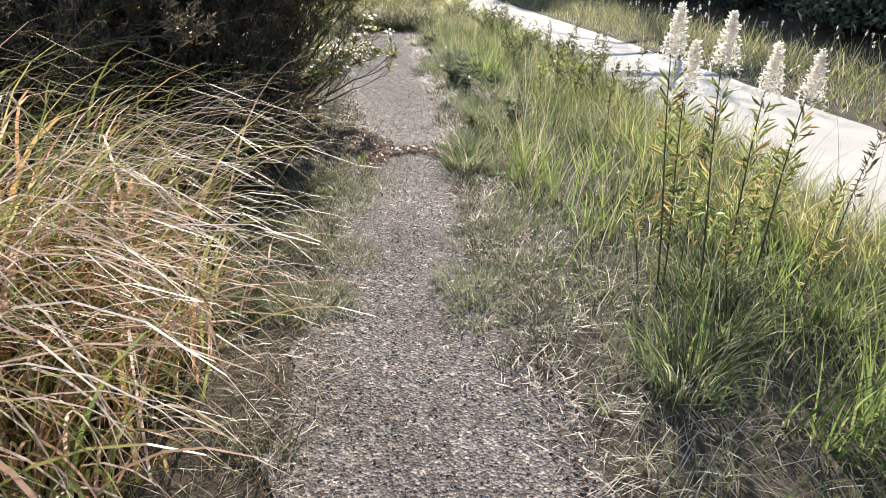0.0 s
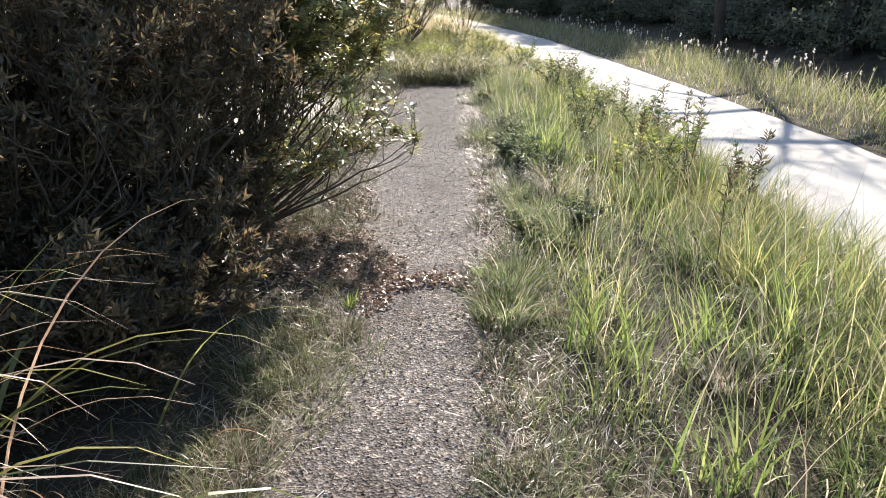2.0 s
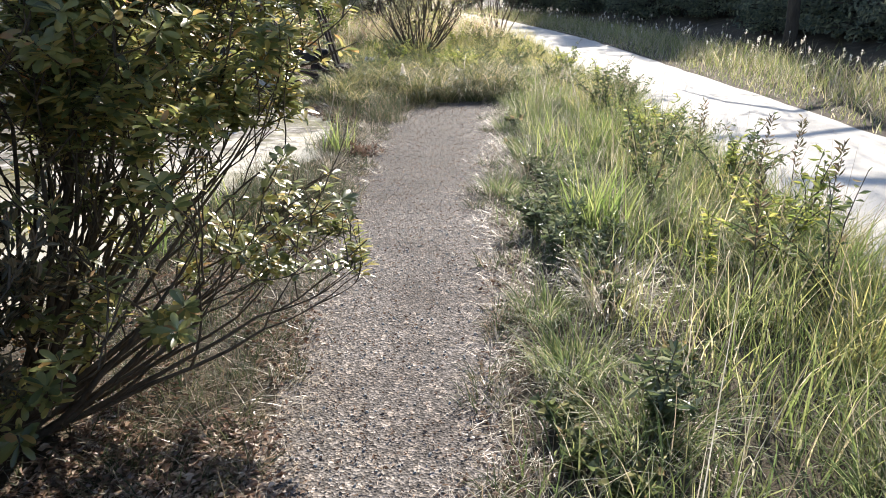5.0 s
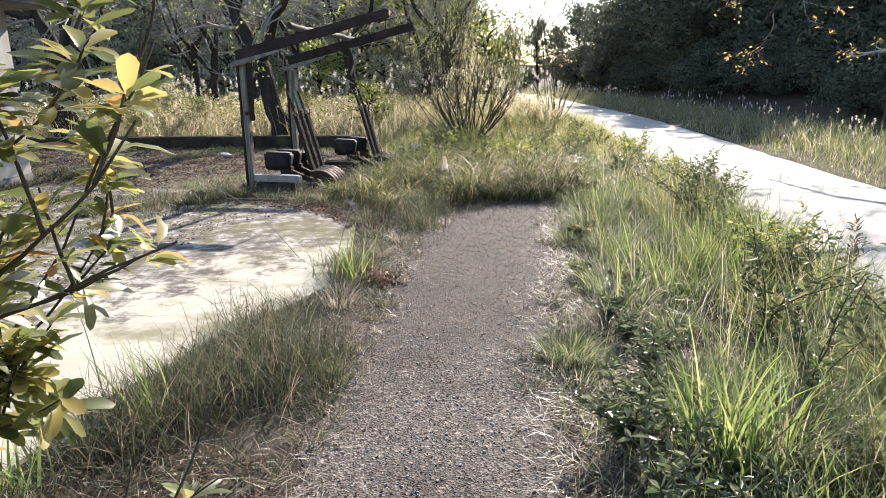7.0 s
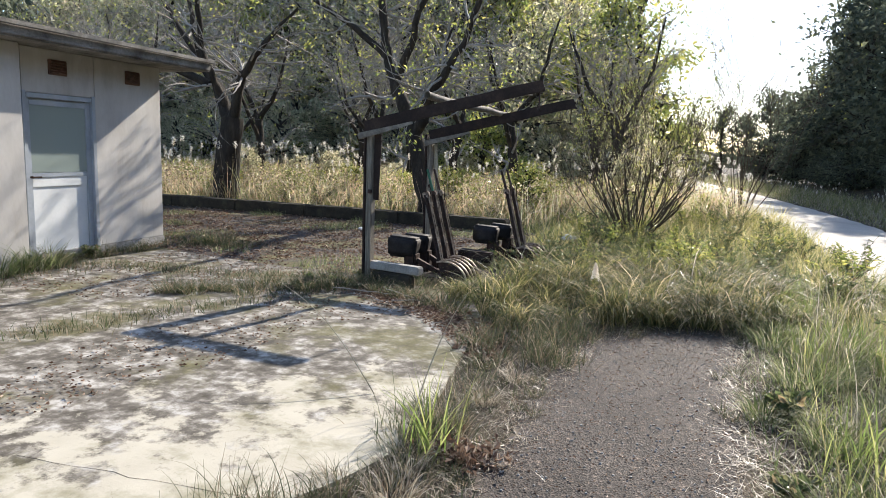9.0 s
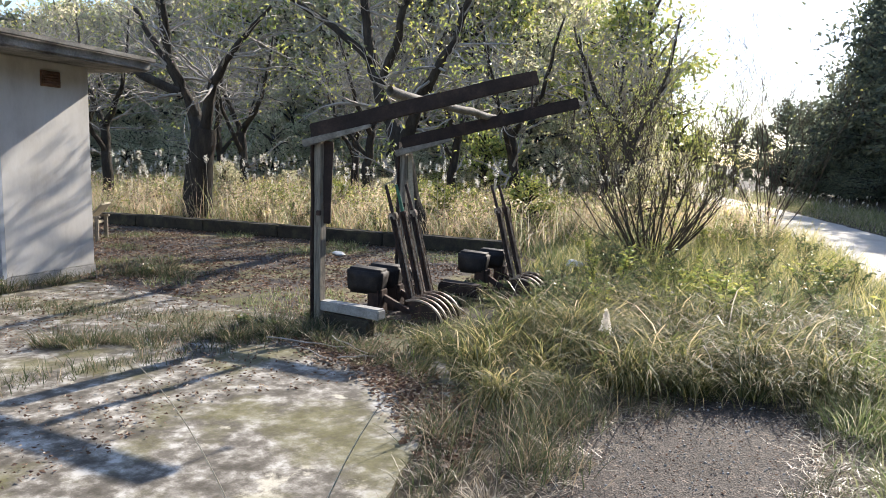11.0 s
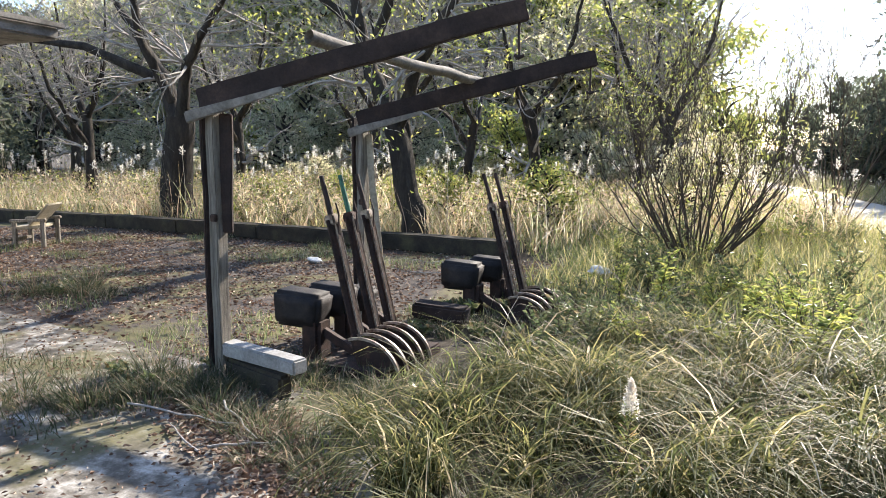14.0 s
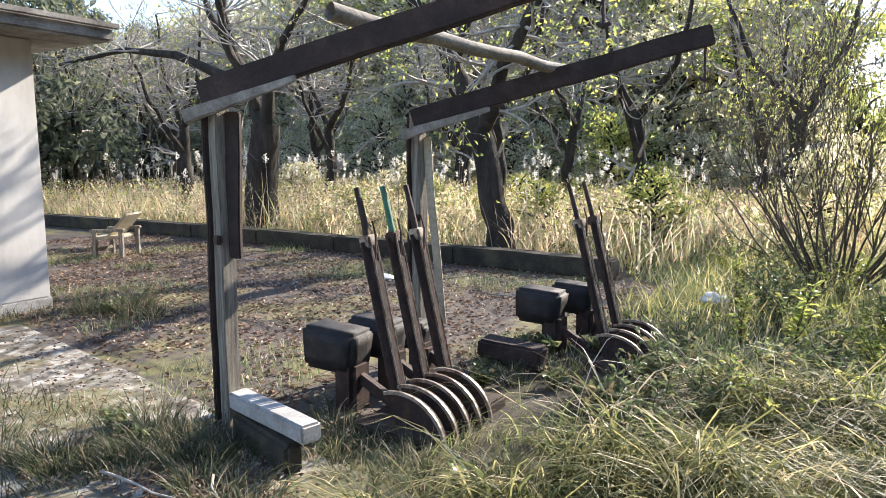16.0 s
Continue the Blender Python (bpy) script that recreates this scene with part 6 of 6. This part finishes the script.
shrub("willow_shrub", (-3.15, 20.0, 0), 32, "many-stemmed willow shrub with thin sparse leaves", L_LIGHT, 11, (0.035, 0.065), 1, 1.35, 3.4, 4, rise=1.0, wild=0.36, dense=0.2, shrink=0.6, thick=0.016, up=0.36)

yard_tree("yard_tree", (-13.0, 19.7, 0), [
    ([(0, 0, -0.05), (0.05, 0, 1.0), (0.25, 0, 2.1)], 0.34, 0.26, 0),
    ([(0.2, 0, 1.95), (-0.5, 0.2, 2.9), (-1.3, 0.2, 3.8), (-2.2, 0.2, 4.9)], 0.18, 0.05, 18),
    ([(-0.6, 0.1, 2.9), (-1.8, -0.6, 3.5), (-3.2, -1.0, 3.7), (-5.0, -1.6, 3.5)], 0.11, 0.03, 22),
    ([(0.25, 0, 2.0), (0.7, -0.2, 2.9), (1.4, -0.3, 3.6), (2.6, -0.4, 4.4)], 0.14, 0.03, 22),
    ([(0.0, 0, 2.4), (-0.2, -0.5, 3.6), (0.1, -0.9, 4.8), (0.0, -1.0, 6.6)], 0.10, 0.03, 24),
    ([(-1.0, 0.2, 3.5), (-1.1, 0.0, 4.8), (-1.5, -0.2, 6.8)], 0.08, 0.02, 18)], "old dark tree with bare tangled twigs behind the kerb", 21, 500, L_LIGHT)
yard_tree("yard_tree", (-7.4, 19.95, 0), [
    ([(0, 0, -0.05), (-0.06, 0, 0.5), (-0.38, 0, 1.7), (-0.6, 0, 2.2), (-0.93, 0, 2.8), (-1.25, 0.1, 3.75), (-1.4, 0.1, 5.2), (-1.3, 0.0, 7.2)], 0.23, 0.05, 22),
    ([(-0.45, 0, 1.8), (-0.15, -0.1, 2.1), (0.1, -0.2, 2.65), (0.45, -0.3, 3.05), (0.85, -0.3, 3.6), (1.6, -0.5, 5.2), (2.0, -0.5, 7.0)], 0.13, 0.03, 24),
    ([(-0.85, 0, 2.95), (-0.3, -0.2, 4.0), (0.2, -0.4, 5.2), (0.4, -0.4, 6.8)], 0.09, 0.02, 18),
    ([(-1.1, 0, 3.4), (-1.9, -0.4, 4.1), (-3.0, -0.7, 4.8), (-3.8, -0.8, 6.2)], 0.08, 0.02, 16)], "forked dark tree with sparse yellow-green leaves behind the kerb", 22, 2300, L_LIGHT)
yard_tree("roadside_tree", (7.6, 19.5, 0), [
    ([(0, 0, -0.05), (0.0, 0.1, 1.5), (-0.2, 0, 3.2), (-0.3, 0.2, 5.5)], 0.20, 0.10, 6),
    ([(-0.2, 0, 3.2), (-1.2, -0.2, 4.3), (-2.6, -0.5, 5.0), (-4.0, -0.4, 5.3)], 0.11, 0.04, 16),
    ([(-0.3, 0.2, 5.0), (-1.4, 1.2, 6.0), (-2.9, 2.0, 6.6), (-4.2, 2.4, 7.0)], 0.10, 0.04, 16),
    ([(-0.3, 0.2, 5.5), (0.2, -0.4, 6.6), (-0.6, -0.8, 7.8)], 0.09, 0.03, 12)], "dark tree beside the road with limbs over it", 27, 500, L_LIGHT)


yard_tree("roadside_tree", (5.2, 21.5, 0.3), [
    ([(0, 0, -0.35), (0.0, 0.1, 1.5), (-0.1, 0, 3.4), (-0.2, 0.2, 5.6)], 0.15, 0.07, 6),
    ([(-0.1, 0, 3.3), (-1.1, -0.4, 3.7), (-2.0, -0.7, 3.0), (-2.7, -0.9, 2.0)], 0.07, 0.015, 12),
    ([(-0.15, 0.1, 4.6), (-1.3, 0.5, 5.4), (-2.9, 0.8, 5.9), (-4.2, 0.9, 6.0)], 0.08, 0.03, 16),
    ([(-0.2, 0.2, 5.4), (-1.0, -0.8, 6.6), (-2.4, -1.4, 7.4)], 0.07, 0.03, 14)], "roadside tree with drooping branches of orange autumn leaves", 28, 1500, L_ORANGE)


def bare_trees():
    spots = ((-17.5, 20.6, 31), (-9.8, 23.0, 32), (-20.5, 22.0, 33), (-15.5, 23.5, 35), (-12.2, 25.0, 0), (-7.6, 24.6, 0), (-22.5, 20.0, 0), (-18.5, 25.5, 0), (-5.0, 25.5, 0), (-10.5, 27.0, 0), (-14.5, 27.5, 0), (-6.3, 28.0, 0), (-25.0, 23.5, 0))
    made = []
    for k, (bx, by, sd) in enumerate(spots):
        if sd:
            made.append(yard_tree("yard_tree", (bx, by, 0), [
                ([(0, 0, -0.05), (0.1, 0, 1.2), (-0.1, 0.1, 2.3)], 0.15, 0.11, 4),
                ([(-0.1, 0.1, 2.2), (-0.7, 0, 3.4), (-1.0, 0, 5.0)], 0.09, 0.02, 26),
                ([(-0.1, 0.1, 2.2), (0.8, 0, 3.2), (1.4, -0.2, 4.8)], 0.09, 0.02, 26),
                ([(0.0, 0.0, 1.6), (0.2, -0.9, 2.8), (0.1, -1.3, 4.2)], 0.07, 0.02, 20)], "bare grey-twigged tree among the reeds", sd, 380, L_LIGHT))
        else:
            copy_thing(made[k % len(made)], pose(bx, by, float(ground_z(bx, by)), 0, 0, 70 * k))


bare_trees()


def wood():
    kinds = [wood_tree("wood_tree", 41, 7.5, 2.6, L_DARK, "dark evergreen tree in the far wood", 5200, (0.16, 0.30)),
             wood_tree("wood_tree", 42, 9.0, 2.2, L_DARK, "dark conifer in the far wood", 5200, (0.16, 0.28), True),
             wood_tree("wood_tree", 43, 6.5, 2.6, L_MID, "thin autumn tree in the far wood", 3400, (0.12, 0.24)),
             wood_tree("wood_tree", 44, 3.2, 1.8, L_MID, "low bushy thicket tree at the wood's edge", 3200, (0.10, 0.2)),
             wood_tree("wood_tree", 45, 7.0, 2.4, L_LIGHT, "yellow-green autumn tree in the far wood", 3600, (0.12, 0.22)),
             wood_tree("wood_tree", 46, 2.6, 1.6, L_LIGHT, "low yellow-green thicket at the wood's edge", 2600, (0.08, 0.17)),
             wood_tree("wood_tree", 47, 2.0, 1.5, L_DARK, "dark undergrowth thicket beyond the road", 3000, (0.10, 0.2))]
    spots = []
    r = random.Random(5)
    # behind the reed field
    for row, (y0, dy) in enumerate(((41, 1.5), (44, 1.5), (48, 2), (52, 2), (57, 2))):
        for k in range(25):
            x = -54 + k * 2.1 + r.uniform(-0.8, 0.8) + 1.0 * (row % 2)
            y = y0 + r.uniform(-dy, dy)
            if x < float(near_edge(y)) - 3.5 - 0.2 * (y - 41):
                spots.append((x, y, r.choice((2, 2, 4, 2)) if row else r.choice((2, 2, 4, 2)), r.uniform(1.15, 1.6) + 0.12 * max(0, row - 1) + (0.5 if x < -18 or row > 2 else 0.0)))
    for k in range(26):
        x = -32 + k * 1.05 + r.uniform(-0.5, 0.5)
        spots.append((x, 32 + r.uniform(-2, 3), r.choice((3, 3, 5)), r.uniform(0.55, 0.95)))
    for k in range(24):
        x = -43 + k * 1.6 + r.uniform(-0.6, 0.6)
        spots.append((x, 37 + r.uniform(-1.5, 1.5), r.choice((3, 5, 3)), r.uniform(1.0, 1.6)))
    for k in range(22):
        x = -17 + k * 0.67 + r.uniform(-0.4, 0.4)
        spots.append((x, 21.4 + r.uniform(0, 4.5), r.choice((3, 5, 5)), r.uniform(0.28, 0.48)))
    for k in range(8):
        spots.append((-23 - k % 3 * 2.5, 4 + k * 2.4, r.choice((0, 2)), r.uniform(0.8, 1.2)))
    for row in range(3):
        for k in range(11):
            spots.append((-33 - k * 2.0 - row * 3 + r.uniform(-1, 1), 13 + k * 2.6 + r.uniform(-1, 1), r.choice((0, 2, 2, 1)), r.uniform(1.0, 1.5)))
    # the dark wood beyond the road
    for row in range(4):
        for k in range(15):
            y = -4 + k * 3.6 + r.uniform(-1, 1)
            x = float(road_far(y)) + 7.8 + row * 2.8 + r.uniform(-0.8, 0.8)
            spots.append((x, y, r.choice((0, 0, 1, 3)) if row == 0 else r.choice((0, 1)), r.uniform(0.85, 1.25)))
    for k in range(40):
        y = 1 + k * 1.35 + r.uniform(-0.4, 0.4)
        spots.append((float(road_far(y)) + 5.2 + r.uniform(-0.5, 0.9), y, 6, r.uniform(0.7, 1.1)))
    for k in range(26):
        y = 2 + k * 2.1 + r.uniform(-0.6, 0.6)
        spots.append((float(road_far(y)) + 7.4 + r.uniform(-0.7, 0.7), y, 6, r.uniform(1.1, 1.6)))
    # low growth closing the far end of the road
    for k in range(22):
        spots.append((-26 + k * 1.7 + r.uniform(-0.5, 0.5), 66 + r.uniform(-4, 6), r.choice((6, 0, 0)), r.uniform(0.7, 1.0)))
    for k in range(12):
        spots.append((-50 + k * 3.4, 85 + r.uniform(-5, 5), r.choice((0, 2, 3)), r.uniform(0.8, 1.1)))
    for x, y, kd, sc in ((1.6, 50, 0, 1.4), (2.6, 47, 1, 1.3), (3.6, 44, 0, 1.35), (0.6, 53, 1, 1.1), (-0.4, 55, 0, 0.95), (-1.8, 58, 0, 0.75), (-3.0, 61, 6, 1.6), (4.4, 41, 0, 1.3), (3.0, 53, 0, 1.5), (5.0, 47, 1, 1.5), (1.4, 57, 0, 1.3)):
        spots.append((x, y, kd, sc))
    used = set()
    for x, y, kd, s in spots:
        m = pose(x, y, float(ground_z(x, y)) - 0.1, 0, 0, r.uniform(0, 360)) @ Matrix.Diagonal((s, s, s * r.uniform(0.9, 1.15), 1))
        if kd not in used:
            kinds[kd].matrix_world = m
            used.add(kd)
        else:
            loc, rot, sc = m.decompose()
            ob = copy_thing(kinds[kd], Matrix.LocRotScale(loc, rot, None))
            ob.scale = sc


wood()
litter()
